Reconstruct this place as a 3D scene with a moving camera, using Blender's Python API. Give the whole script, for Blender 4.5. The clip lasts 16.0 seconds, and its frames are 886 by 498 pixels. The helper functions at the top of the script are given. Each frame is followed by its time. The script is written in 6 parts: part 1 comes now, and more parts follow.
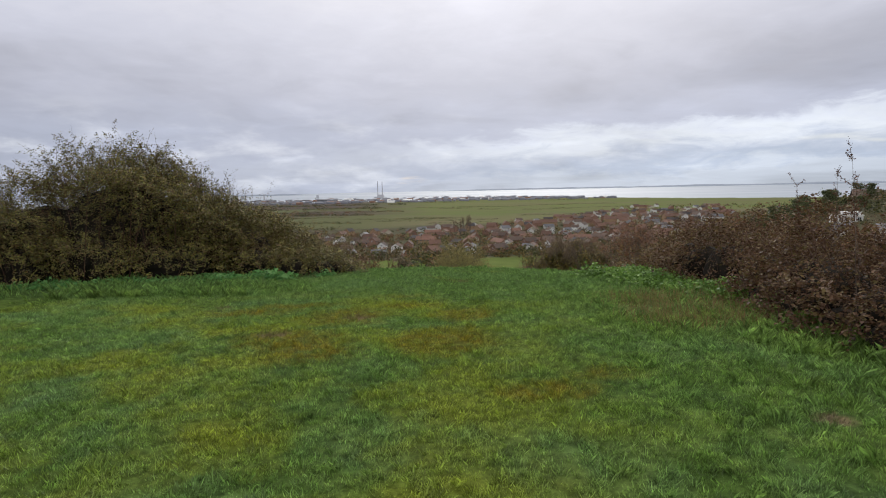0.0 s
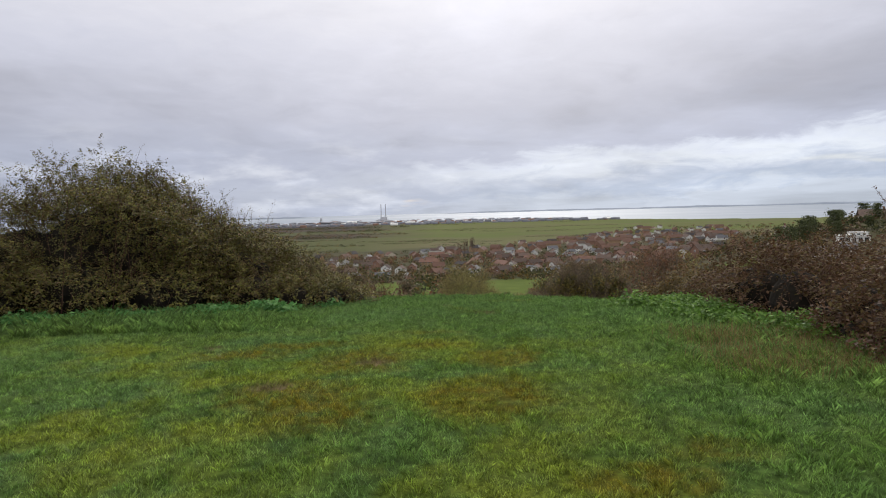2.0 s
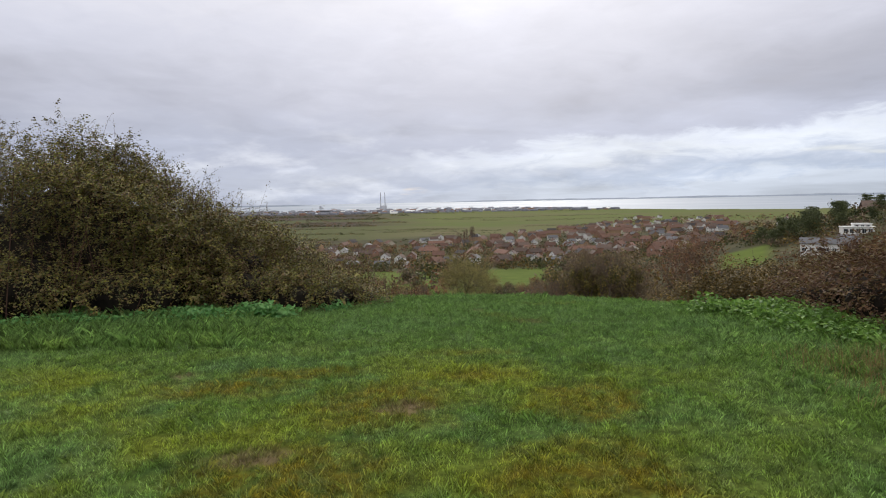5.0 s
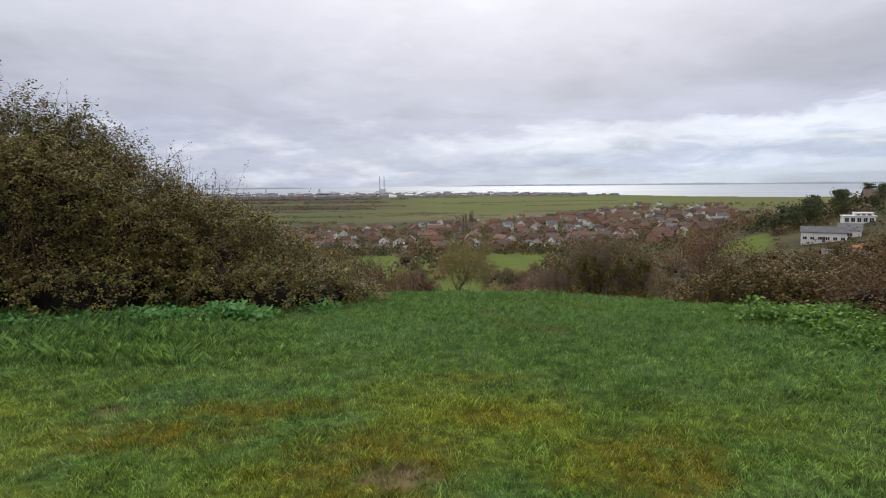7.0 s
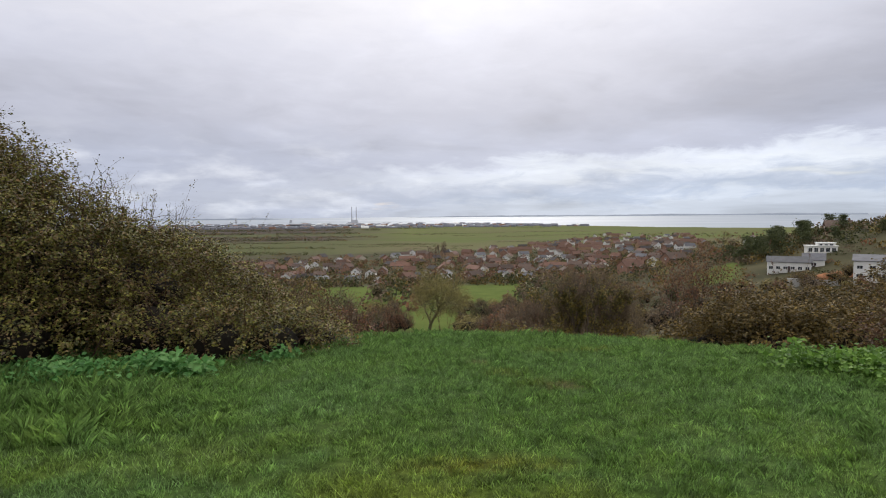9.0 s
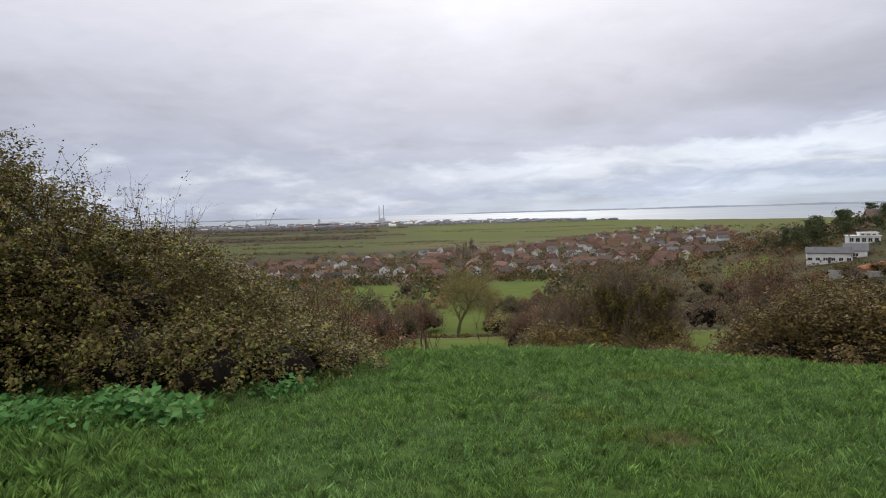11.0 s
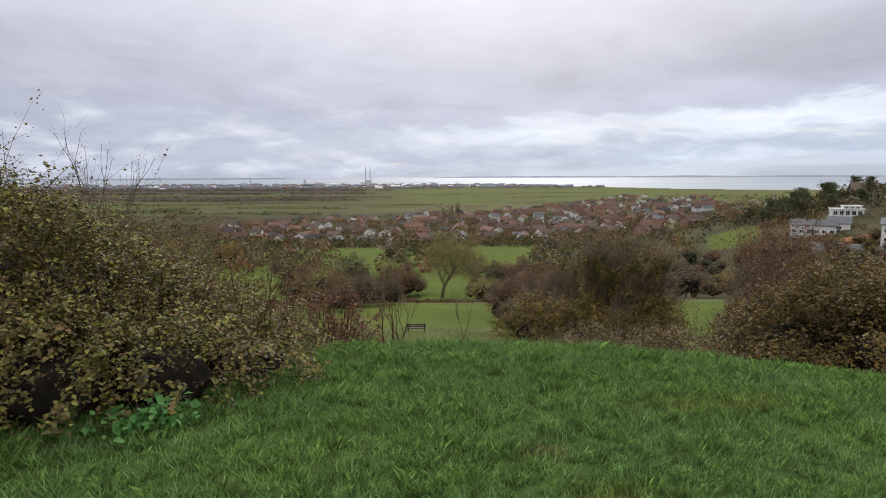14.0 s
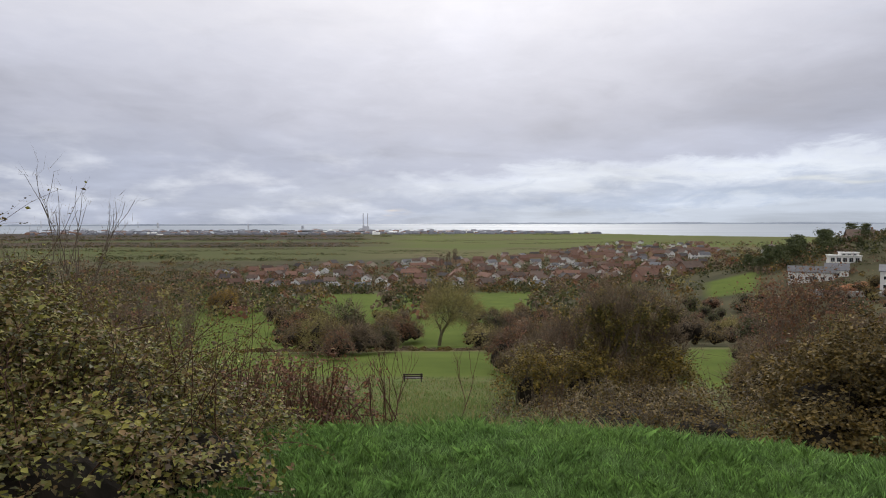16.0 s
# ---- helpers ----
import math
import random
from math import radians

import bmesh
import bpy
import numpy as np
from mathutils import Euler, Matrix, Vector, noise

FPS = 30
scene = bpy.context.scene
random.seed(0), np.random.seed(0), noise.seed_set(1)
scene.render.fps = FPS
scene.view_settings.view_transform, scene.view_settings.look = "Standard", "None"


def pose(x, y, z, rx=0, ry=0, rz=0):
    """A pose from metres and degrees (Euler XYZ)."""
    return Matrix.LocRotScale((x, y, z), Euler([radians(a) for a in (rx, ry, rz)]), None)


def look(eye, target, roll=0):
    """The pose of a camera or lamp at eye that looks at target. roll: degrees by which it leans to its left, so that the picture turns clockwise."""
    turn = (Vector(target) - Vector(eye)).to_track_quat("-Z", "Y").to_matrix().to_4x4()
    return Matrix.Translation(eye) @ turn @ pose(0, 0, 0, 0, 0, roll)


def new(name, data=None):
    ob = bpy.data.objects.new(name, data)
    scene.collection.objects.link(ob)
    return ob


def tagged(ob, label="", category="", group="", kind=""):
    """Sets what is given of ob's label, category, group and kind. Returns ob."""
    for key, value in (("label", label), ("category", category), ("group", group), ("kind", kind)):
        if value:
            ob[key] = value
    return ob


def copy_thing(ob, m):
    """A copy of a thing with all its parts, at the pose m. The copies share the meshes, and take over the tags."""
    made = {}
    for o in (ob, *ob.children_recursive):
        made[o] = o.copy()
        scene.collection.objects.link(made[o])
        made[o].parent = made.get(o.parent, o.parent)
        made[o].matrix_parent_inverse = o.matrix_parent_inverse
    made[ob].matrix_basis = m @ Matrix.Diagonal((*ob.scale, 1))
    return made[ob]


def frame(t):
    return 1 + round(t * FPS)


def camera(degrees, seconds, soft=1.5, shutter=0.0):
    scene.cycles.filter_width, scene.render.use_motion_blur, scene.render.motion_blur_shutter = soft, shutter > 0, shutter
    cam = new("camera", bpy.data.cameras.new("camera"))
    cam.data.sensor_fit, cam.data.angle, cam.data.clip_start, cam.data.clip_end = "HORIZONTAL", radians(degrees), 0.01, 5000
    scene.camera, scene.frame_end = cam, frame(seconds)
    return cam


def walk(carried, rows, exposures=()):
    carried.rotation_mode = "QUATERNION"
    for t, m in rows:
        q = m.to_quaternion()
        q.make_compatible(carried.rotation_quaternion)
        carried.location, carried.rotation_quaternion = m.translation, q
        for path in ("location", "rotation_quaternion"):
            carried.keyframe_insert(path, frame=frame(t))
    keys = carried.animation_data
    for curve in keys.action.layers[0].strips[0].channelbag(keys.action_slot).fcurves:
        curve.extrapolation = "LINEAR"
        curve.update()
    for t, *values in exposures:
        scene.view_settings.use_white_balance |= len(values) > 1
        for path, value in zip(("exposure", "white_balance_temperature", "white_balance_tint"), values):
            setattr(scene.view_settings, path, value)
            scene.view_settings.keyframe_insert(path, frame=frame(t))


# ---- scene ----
# ---- camera and walk ----
cam = camera(71.4, 16.0, soft=1.0)
PATH = [
    (0, (2.009, 0.851, 1.59), (2.025, 2.841, 1.392), -1.2),
    (0.5, (1.913, 1.217, 1.557), (1.807, 3.207, 1.384), -1.8),
    (1, (1.838, 1.494, 1.592), (1.771, 3.485, 1.413), -0.2),
    (1.5, (1.753, 1.816, 1.576), (1.768, 3.809, 1.418), -1.5),
    (2, (1.712, 2.144, 1.545), (1.719, 4.14, 1.419), -1.5),
    (2.5, (1.652, 2.456, 1.571), (1.625, 4.45, 1.41), 0.2),
    (3, (1.554, 2.779, 1.558), (1.608, 4.77, 1.378), -0.7),
    (3.5, (1.479, 3.123, 1.532), (1.429, 5.115, 1.363), -1.2),
    (4, (1.441, 3.411, 1.554), (1.431, 5.401, 1.36), -0.2),
    (4.2, (1.406, 3.531, 1.53), (1.405, 5.525, 1.369), -0.6),
    (6.3, (1.177, 5.01, 1.454), (1.185, 7.001, 1.269), -1.4),
    (6.5, (1.198, 5.133, 1.447), (1.174, 7.123, 1.25), -1.1),
    (7, (1.212, 5.386, 1.475), (1.224, 7.374, 1.262), -0.5),
    (7.5, (1.161, 5.732, 1.447), (1.295, 7.715, 1.227), -1.0),
    (8, (1.196, 6.034, 1.421), (1.234, 8.029, 1.283), 0.2),
    (8.5, (1.182, 6.345, 1.417), (1.224, 8.335, 1.23), 0.7),
    (8.7, (1.159, 6.457, 1.392), (1.249, 8.452, 1.28), -0.1),
    (10.8, (0.982, 8.002, 1.373), (1.087, 9.993, 1.222), -1.6),
    (11, (1.012, 8.103, 1.344), (1.025, 10.099, 1.221), -1.6),
    (11.5, (1.037, 8.42, 1.327), (1.098, 10.412, 1.16), -0.4),
    (12, (1.077, 8.732, 1.299), (1.218, 10.709, 1.03), -0.7),
    (12.5, (1.124, 9.048, 1.266), (1.139, 11.032, 1.009), -0.2),
    (13, (1.153, 9.336, 1.263), (1.205, 11.322, 1.029), 0.5),
    (13.5, (1.157, 9.635, 1.258), (1.261, 11.62, 1.028), -0.8),
    (14, (1.2, 9.95, 1.216), (1.257, 11.935, 0.975), -0.2),
    (14.5, (1.179, 10.258, 1.206), (1.297, 12.249, 1.054), -0.2),
    (15, (1.142, 10.537, 1.212), (1.256, 12.526, 1.038), -1.3),
    (15.5, (1.16, 10.833, 1.195), (1.155, 12.829, 1.066), 0.4),
    (16, (1.192, 11.051, 1.183), (1.259, 13.047, 1.091), -0.1),
]
EXPOSURE = [(0, 0.0), (0.5, 0.08), (1, 0.06), (2, 0.0), (3.5, 0.03), (4, 0.08), (6.5, 0.07), (7, 0.1), (8, 0.04), (8.5, 0.06), (11, 0.05), (12, 0.07), (12.5, 0.12), (13, 0.22), (13.5, 0.12), (14, 0.12), (14.5, 0.06), (15, 0.0), (16, -0.03)]
walk(cam, [(t, look(eye, target, roll)) for t, eye, target, roll in PATH], EXPOSURE)

# ---- world and sun ----
SUN_AZ, SUN_EL = 9.0, 34.0
world = bpy.data.worlds.new("overcast_sky")
scene.world = world
world.use_nodes = True
wt = world.node_tree
wt.nodes.clear()


def wnode(kind, **props):
    n = wt.nodes.new(kind)
    for k, v in props.items():
        if k == "operation":
            n.operation = v
        elif k == "blend_type":
            n.blend_type = v
    return n


def wmath(op, a, b=None, c=None, clamp=False):
    n = wt.nodes.new("ShaderNodeMath")
    n.operation, n.use_clamp = op, clamp
    for i, v in enumerate((a, b, c)):
        if v is None:
            continue
        if isinstance(v, (int, float)):
            n.inputs[i].default_value = v
        else:
            wt.links.new(v, n.inputs[i])
    return n.outputs[0]


def wramp(fac, stops, interp="EASE"):
    n = wt.nodes.new("ShaderNodeValToRGB")
    n.color_ramp.interpolation = interp
    els = n.color_ramp.elements
    while len(els) < len(stops):
        els.new(0.5)
    for e, (p, c) in zip(els, stops):
        e.position = p
        e.color = (*c, 1) if isinstance(c, tuple) else (c, c, c, 1)
    wt.links.new(fac, n.inputs[0])
    return n.outputs[0]


def wmix(fac, a, b, blend="MIX"):
    n = wt.nodes.new("ShaderNodeMix")
    n.data_type, n.blend_type = "RGBA", blend
    for sock, v in ((n.inputs[0], fac), (n.inputs[6], a), (n.inputs[7], b)):
        if isinstance(v, (int, float)):
            sock.default_value = v
        elif isinstance(v, tuple):
            sock.default_value = (*v, 1)
        else:
            wt.links.new(v, sock)
    return n.outputs[2]


def wnoise(vec, scale, detail, rough, dist=0.0):
    n = wt.nodes.new("ShaderNodeTexNoise")
    n.inputs["Scale"].default_value, n.inputs["Detail"].default_value = scale, detail
    n.inputs["Roughness"].default_value, n.inputs["Distortion"].default_value = rough, dist
    wt.links.new(vec, n.inputs["Vector"])
    return n.outputs["Fac"]


def build_sky():
    tc = wt.nodes.new("ShaderNodeTexCoord").outputs["Generated"]
    sep = wt.nodes.new("ShaderNodeSeparateXYZ")
    wt.links.new(tc, sep.inputs[0])
    x, y, z = sep.outputs
    # the cloud deck: the direction laid on a level sheet overhead
    zc = wmath("ADD", wmath("MAXIMUM", z, 0.0), 0.13)
    comb = wt.nodes.new("ShaderNodeCombineXYZ")
    wt.links.new(wmath("DIVIDE", x, zc), comb.inputs[0])
    wt.links.new(wmath("DIVIDE", y, zc), comb.inputs[1])
    deck = comb.outputs[0]
    # flat streaks near the horizon: height stretched
    az = wmath("ARCTAN2", x, y)
    low = wt.nodes.new("ShaderNodeCombineXYZ")
    wt.links.new(wmath("MULTIPLY", az, 5.0), low.inputs[0])
    wt.links.new(wmath("MULTIPLY", z, 15.0), low.inputs[1])
    n_big = wnoise(deck, 0.55, 5, 0.52, 0.35)
    n_fine = wnoise(deck, 2.1, 7, 0.58, 0.5)
    n_low = wnoise(low.outputs[0], 1.0, 5, 0.6, 0.5)
    n_puff = wnoise(low.outputs[0], 2.8, 6, 0.62, 0.6)
    # height of the deck's lower edge wavers
    zz = wmath("ADD", wmath("SUBTRACT", z, wmath("MULTIPLY", wmath("MAXIMUM", wmath("MINIMUM", az, 0.8), -0.8), 0.045)), wmath("ADD", wmath("MULTIPLY", wmath("SUBTRACT", n_low, 0.5), 0.07), wmath("MULTIPLY", wmath("SUBTRACT", n_puff, 0.5), 0.065)))
    base = wramp(zz, [(0.0, (0.56, 0.62, 0.72)), (0.014, (0.44, 0.51, 0.64)), (0.030, (0.54, 0.60, 0.72)), (0.050, (0.74, 0.79, 0.87)), (0.064, (0.69, 0.74, 0.85)), (0.080, (0.49, 0.525, 0.65)),
                      (0.15, (0.485, 0.505, 0.605)), (0.26, (0.62, 0.635, 0.735)), (0.40, (0.82, 0.815, 0.875)), (0.62, (0.98, 0.98, 1.0)), (1.0, (1.15, 1.15, 1.17))], "LINEAR")
    # the band below the deck is bright to the east, slate blue to the west
    west = wmath("MULTIPLY", wramp(wmath("ADD", wmath("MULTIPLY", az, 0.5), 0.5), [(0.20, 1.0), (0.42, 0.75), (0.62, 0.12), (0.75, 0.0)]), wramp(z, [(0.05, 1.0), (0.16, 0.0)]))
    base = wmix(west, base, wmix(wramp(wnoise(low.outputs[0], 1.7, 6, 0.55, 0.15), [(0.46, 0.0), (0.72, 1.0)]), (0.43, 0.465, 0.575), (0.70, 0.73, 0.81)))
    shade = wramp(n_big, [(0.30, 0.80), (0.5, 1.0), (0.70, 1.16)])
    fine = wramp(n_fine, [(0.25, 0.93), (0.5, 1.0), (0.8, 1.09)])
    col = wmix(1.0, wmix(1.0, base, shade, "MULTIPLY"), fine, "MULTIPLY")
    # the veiled sun brightens the deck about it
    s = Vector((math.sin(radians(SUN_AZ)) * math.cos(radians(SUN_EL)), math.cos(radians(SUN_AZ)) * math.cos(radians(SUN_EL)), math.sin(radians(SUN_EL))))
    d = wt.nodes.new("ShaderNodeVectorMath")
    d.operation = "DOT_PRODUCT"
    d.inputs[1].default_value = s
    wt.links.new(tc, d.inputs[0])
    glow = wmath("POWER", wmath("MAXIMUM", d.outputs["Value"], 0.0), 9.0)
    col = wmix(1.0, col, wmix(glow, (0, 0, 0), (0.34, 0.31, 0.27)), "ADD")
    sky = wt.nodes.new("ShaderNodeTexSky")
    sky.sky_type, sky.sun_disc = "NISHITA", False
    sky.sun_elevation, sky.sun_rotation = radians(SUN_EL), radians(SUN_AZ)
    clear = wt.nodes.new("ShaderNodeBackground")
    clear.inputs[1].default_value = 0.1
    wt.links.new(sky.outputs[0], clear.inputs[0])
    cloud = wt.nodes.new("ShaderNodeBackground")
    cloud.inputs[1].default_value = 1.0
    wt.links.new(col, cloud.inputs[0])
    cover = wramp(wnoise(deck, 0.8, 4, 0.5, 0.2), [(0.22, 0.72), (0.34, 1.0)])
    mix = wt.nodes.new("ShaderNodeMixShader")
    wt.links.new(cover, mix.inputs[0])
    wt.links.new(clear.outputs[0], mix.inputs[1])
    wt.links.new(cloud.outputs[0], mix.inputs[2])
    out = wt.nodes.new("ShaderNodeOutputWorld")
    wt.links.new(mix.outputs[0], out.inputs[0])


build_sky()
sun = new("sun", bpy.data.lights.new("sun", "SUN"))
sun.data.energy, sun.data.angle, sun.data.color = 1.3, radians(22), (1.0, 0.96, 0.9)
sun.matrix_world = look((300 * math.sin(radians(SUN_AZ)), 300 * math.cos(radians(SUN_AZ)), 300 * math.tan(radians(SUN_EL))), (0, 0, 0))


# ---- materials ----
class Mat:
    """Short-hand for building a node material."""

    def __init__(self, name, rough=0.8, spec=0.3):
        self.m = bpy.data.materials.new(name)
        self.m.use_nodes = True
        self.t = self.m.node_tree
        self.p = self.t.nodes["Principled BSDF"]
        self.p.inputs["Roughness"].default_value = rough
        self.p.inputs["Specular IOR Level"].default_value = spec

    def put(self, sock, v):
        if isinstance(v, (int, float)):
            sock.default_value = v
        elif isinstance(v, tuple):
            sock.default_value = (*v, 1) if len(v) == 3 and sock.type == "RGBA" else v
        else:
            self.t.links.new(v, sock)

    def pos(self, sx=1, sy=1, sz=1, local=False):
        if local:
            src = self.t.nodes.new("ShaderNodeTexCoord").outputs["Object"]
        else:
            src = self.t.nodes.new("ShaderNodeNewGeometry").outputs["Position"]
        mp = self.t.nodes.new("ShaderNodeVectorMath")
        mp.operation = "MULTIPLY"
        mp.inputs[1].default_value = (sx, sy, sz)
        self.t.links.new(src, mp.inputs[0])
        return mp.outputs[0]

    def noise(self, scale, detail=4, rough=0.55, vec=None, dist=0.0):
        n = self.t.nodes.new("ShaderNodeTexNoise")
        n.inputs["Scale"].default_value, n.inputs["Detail"].default_value = scale, detail
        n.inputs["Roughness"].default_value, n.inputs["Distortion"].default_value = rough, dist
        self.t.links.new(vec if vec is not None else self.pos(), n.inputs["Vector"])
        return n.outputs["Fac"]

    def ramp(self, fac, stops, interp="LINEAR"):
        n = self.t.nodes.new("ShaderNodeValToRGB")
        n.color_ramp.interpolation = interp
        els = n.color_ramp.elements
        while len(els) < len(stops):
            els.new(0.5)
        for e, (p, c) in zip(els, stops):
            e.position = p
            e.color = (*c, 1) if isinstance(c, tuple) else (c, c, c, 1)
        self.t.links.new(fac, n.inputs[0])
        return n.outputs[0]

    def mix(self, fac, a, b, blend="MIX"):
        n = self.t.nodes.new("ShaderNodeMix")
        n.data_type, n.blend_type = "RGBA", blend
        for sock, v in ((n.inputs[0], fac), (n.inputs[6], a), (n.inputs[7], b)):
            self.put(sock, v)
        return n.outputs[2]

    def math(self, op, a, b=0.0, clamp=False):
        n = self.t.nodes.new("ShaderNodeMath")
        n.operation, n.use_clamp = op, clamp
        self.put(n.inputs[0], a), self.put(n.inputs[1], b)
        return n.outputs[0]

    def island(self):
        return self.t.nodes.new("ShaderNodeNewGeometry").outputs["Random Per Island"]

    def rand(self):
        return self.t.nodes.new("ShaderNodeObjectInfo").outputs["Random"]

    def attr(self, name):
        n = self.t.nodes.new("ShaderNodeAttribute")
        n.attribute_name = name
        return n.outputs["Fac"]

    def bump(self, h, strength=0.4, dist=0.02):
        n = self.t.nodes.new("ShaderNodeBump")
        n.inputs["Strength"].default_value, n.inputs["Distance"].default_value = strength, dist
        self.t.links.new(h, n.inputs["Height"])
        self.t.links.new(n.outputs[0], self.p.inputs["Normal"])

    def color(self, v):
        self.put(self.p.inputs["Base Color"], v)
        return self.m


def leafy(name, stops, patch=0.35, rough=0.55, light=0.35, gain=1.0, gloss=0.25, autumn=(1.05, 0.98, 0.95)):
    """Leaves of many colours: each leaf its own, with drifts of one colour over the plant."""
    m = Mat(name, rough, gloss)
    stops = [(p, tuple(min(0.8, v * gain * k) for v, k in zip(c, autumn))) for p, c in stops]
    a = m.math("ADD", m.math("MULTIPLY", m.island(), 0.62), m.math("MULTIPLY", m.noise(patch * 3, 3), 0.62))
    a = m.math("SUBTRACT", a, 0.12, True)
    col = m.ramp(a, stops)
    m.color(col)
    if light:
        tr = m.t.nodes.new("ShaderNodeBsdfTranslucent")
        m.t.links.new(col, tr.inputs[0])
        mx = m.t.nodes.new("ShaderNodeMixShader")
        mx.inputs[0].default_value = light
        out = m.t.nodes["Material Output"]
        m.t.links.new(m.p.outputs[0], mx.inputs[1])
        m.t.links.new(tr.outputs[0], mx.inputs[2])
        m.t.links.new(mx.outputs[0], out.inputs[0])
    return m.m


def bark(name, a, b, scale=6.0):
    m = Mat(name, 0.9, 0.15)
    n = m.noise(scale, 5, 0.6, m.pos(1, 1, 0.35))
    m.bump(n, 0.6, 0.03)
    return m.color(m.mix(m.ramp(n, [(0.3, 0.0), (0.7, 1.0)]), a, b))


BRAMBLE = leafy("bramble_leaf", [(0.08, (0.025, 0.025, 0.018)), (0.25, (0.07, 0.068, 0.035)), (0.40, (0.15, 0.15, 0.045)), (0.50, (0.25, 0.225, 0.06)), (0.58, (0.13, 0.105, 0.05)), (0.70, (0.19, 0.12, 0.06)), (0.80, (0.08, 0.06, 0.05)), (0.92, (0.15, 0.105, 0.065)), (0.98, (0.30, 0.11, 0.06))], 0.45, 0.5, light=0.15, gain=1.2, gloss=0.16, autumn=(1.0, 1.0, 0.8))
BRAMBLE_DRY = leafy("dry_bramble_leaf", [(0.1, (0.035, 0.022, 0.015)), (0.35, (0.085, 0.05, 0.03)), (0.55, (0.13, 0.075, 0.042)), (0.75, (0.12, 0.10, 0.038)), (0.95, (0.24, 0.14, 0.075))], gain=1.15, gloss=0.15)
SCRUB = leafy("scrub_leaf", [(0.1, (0.034, 0.028, 0.014)), (0.35, (0.085, 0.07, 0.028)), (0.6, (0.14, 0.105, 0.036)), (0.9, (0.22, 0.155, 0.04))], 0.2, 0.5, light=0.22, gain=1.15, gloss=0.18)
SCRUB_RED = leafy("red_scrub_leaf", [(0.1, (0.05, 0.03, 0.022)), (0.4, (0.11, 0.06, 0.04)), (0.65, (0.17, 0.085, 0.05)), (0.9, (0.20, 0.13, 0.05))], 0.2, gain=1.45)
SCRUB_DARK = leafy("dark_scrub_leaf", [(0.1, (0.015, 0.02, 0.01)), (0.45, (0.035, 0.045, 0.018)), (0.8, (0.075, 0.075, 0.028))], 0.2, gain=1.6)
IVY = leafy("ivy_leaf", [(0.1, (0.022, 0.024, 0.012)), (0.4, (0.065, 0.065, 0.022)), (0.65, (0.12, 0.10, 0.035)), (0.9, (0.21, 0.16, 0.04))], 0.25, gain=2.0)
NETTLE = leafy("nettle_leaf", [(0.1, (0.05, 0.10, 0.018)), (0.5, (0.10, 0.20, 0.03)), (0.9, (0.19, 0.31, 0.055))], 0.5, gain=1.2, autumn=(1, 1, 1))
MALLOW = leafy("mallow_leaf", [(0.1, (0.05, 0.15, 0.035)), (0.5, (0.11, 0.27, 0.07)), (0.9, (0.22, 0.38, 0.13))], 0.5, gain=1.1, autumn=(1, 1, 1))
GOLD_SCRUB = leafy("gold_scrub_leaf", [(0.1, (0.05, 0.042, 0.016)), (0.35, (0.11, 0.095, 0.028)), (0.6, (0.19, 0.15, 0.03)), (0.9, (0.33, 0.23, 0.035))], 0.35, light=0.2, gain=1.0)
YELLOW_LEAF = leafy("autumn_yellow_leaf", [(0.1, (0.10, 0.07, 0.015)), (0.5, (0.22, 0.15, 0.02)), (0.9, (0.32, 0.20, 0.03))], 0.1, gain=1.3)
PINE = leafy("pine_needles", [(0.1, (0.02, 0.03, 0.016)), (0.5, (0.045, 0.06, 0.026)), (0.9, (0.10, 0.11, 0.045))], 0.1, gain=1.7)
TWIG = bark("twig_bark", (0.10, 0.075, 0.06), (0.20, 0.155, 0.12), 14)
CANE = bark("bramble_cane", (0.06, 0.03, 0.025), (0.14, 0.08, 0.05), 14)
TRUNK = bark("trunk_bark", (0.08, 0.07, 0.045), (0.20, 0.18, 0.10), 5)
FINE_TWIG = leafy("fine_twigs", [(0.1, (0.06, 0.05, 0.038)), (0.5, (0.11, 0.088, 0.062)), (0.9, (0.17, 0.135, 0.085))], 0.2, 0.9, 0.15, gain=1.5)
OLIVE_TWIG = leafy("olive_twigs", [(0.1, (0.07, 0.065, 0.03)), (0.5, (0.13, 0.12, 0.05)), (0.9, (0.19, 0.17, 0.07))], 0.2, 0.9, 0.3, gain=1.9)


def plain(name, c, rough=0.7, vary=0.25, scale=1.5, spec=0.3, metal=0.0, rand=0.0):
    """Paint, render, tile or board with stains at two scales."""
    m = Mat(name, rough, spec)
    m.p.inputs["Metallic"].default_value = metal
    n = m.math("ADD", m.math("MULTIPLY", m.noise(scale, 5), 0.7), m.math("MULTIPLY", m.noise(scale * 9, 3), 0.3))
    lo, hi = tuple(v * (1 - vary) for v in c), tuple(min(1, v * (1 + vary)) for v in c)
    col = m.ramp(n, [(0.3, lo), (0.7, hi)])
    if rand:
        k = m.ramp(m.rand(), [(0.0, 1 - rand), (1.0, 1 + rand)])
        col = m.mix(1.0, col, k, "MULTIPLY")
    m.bump(n, 0.2, 0.01)
    return m.color(col)


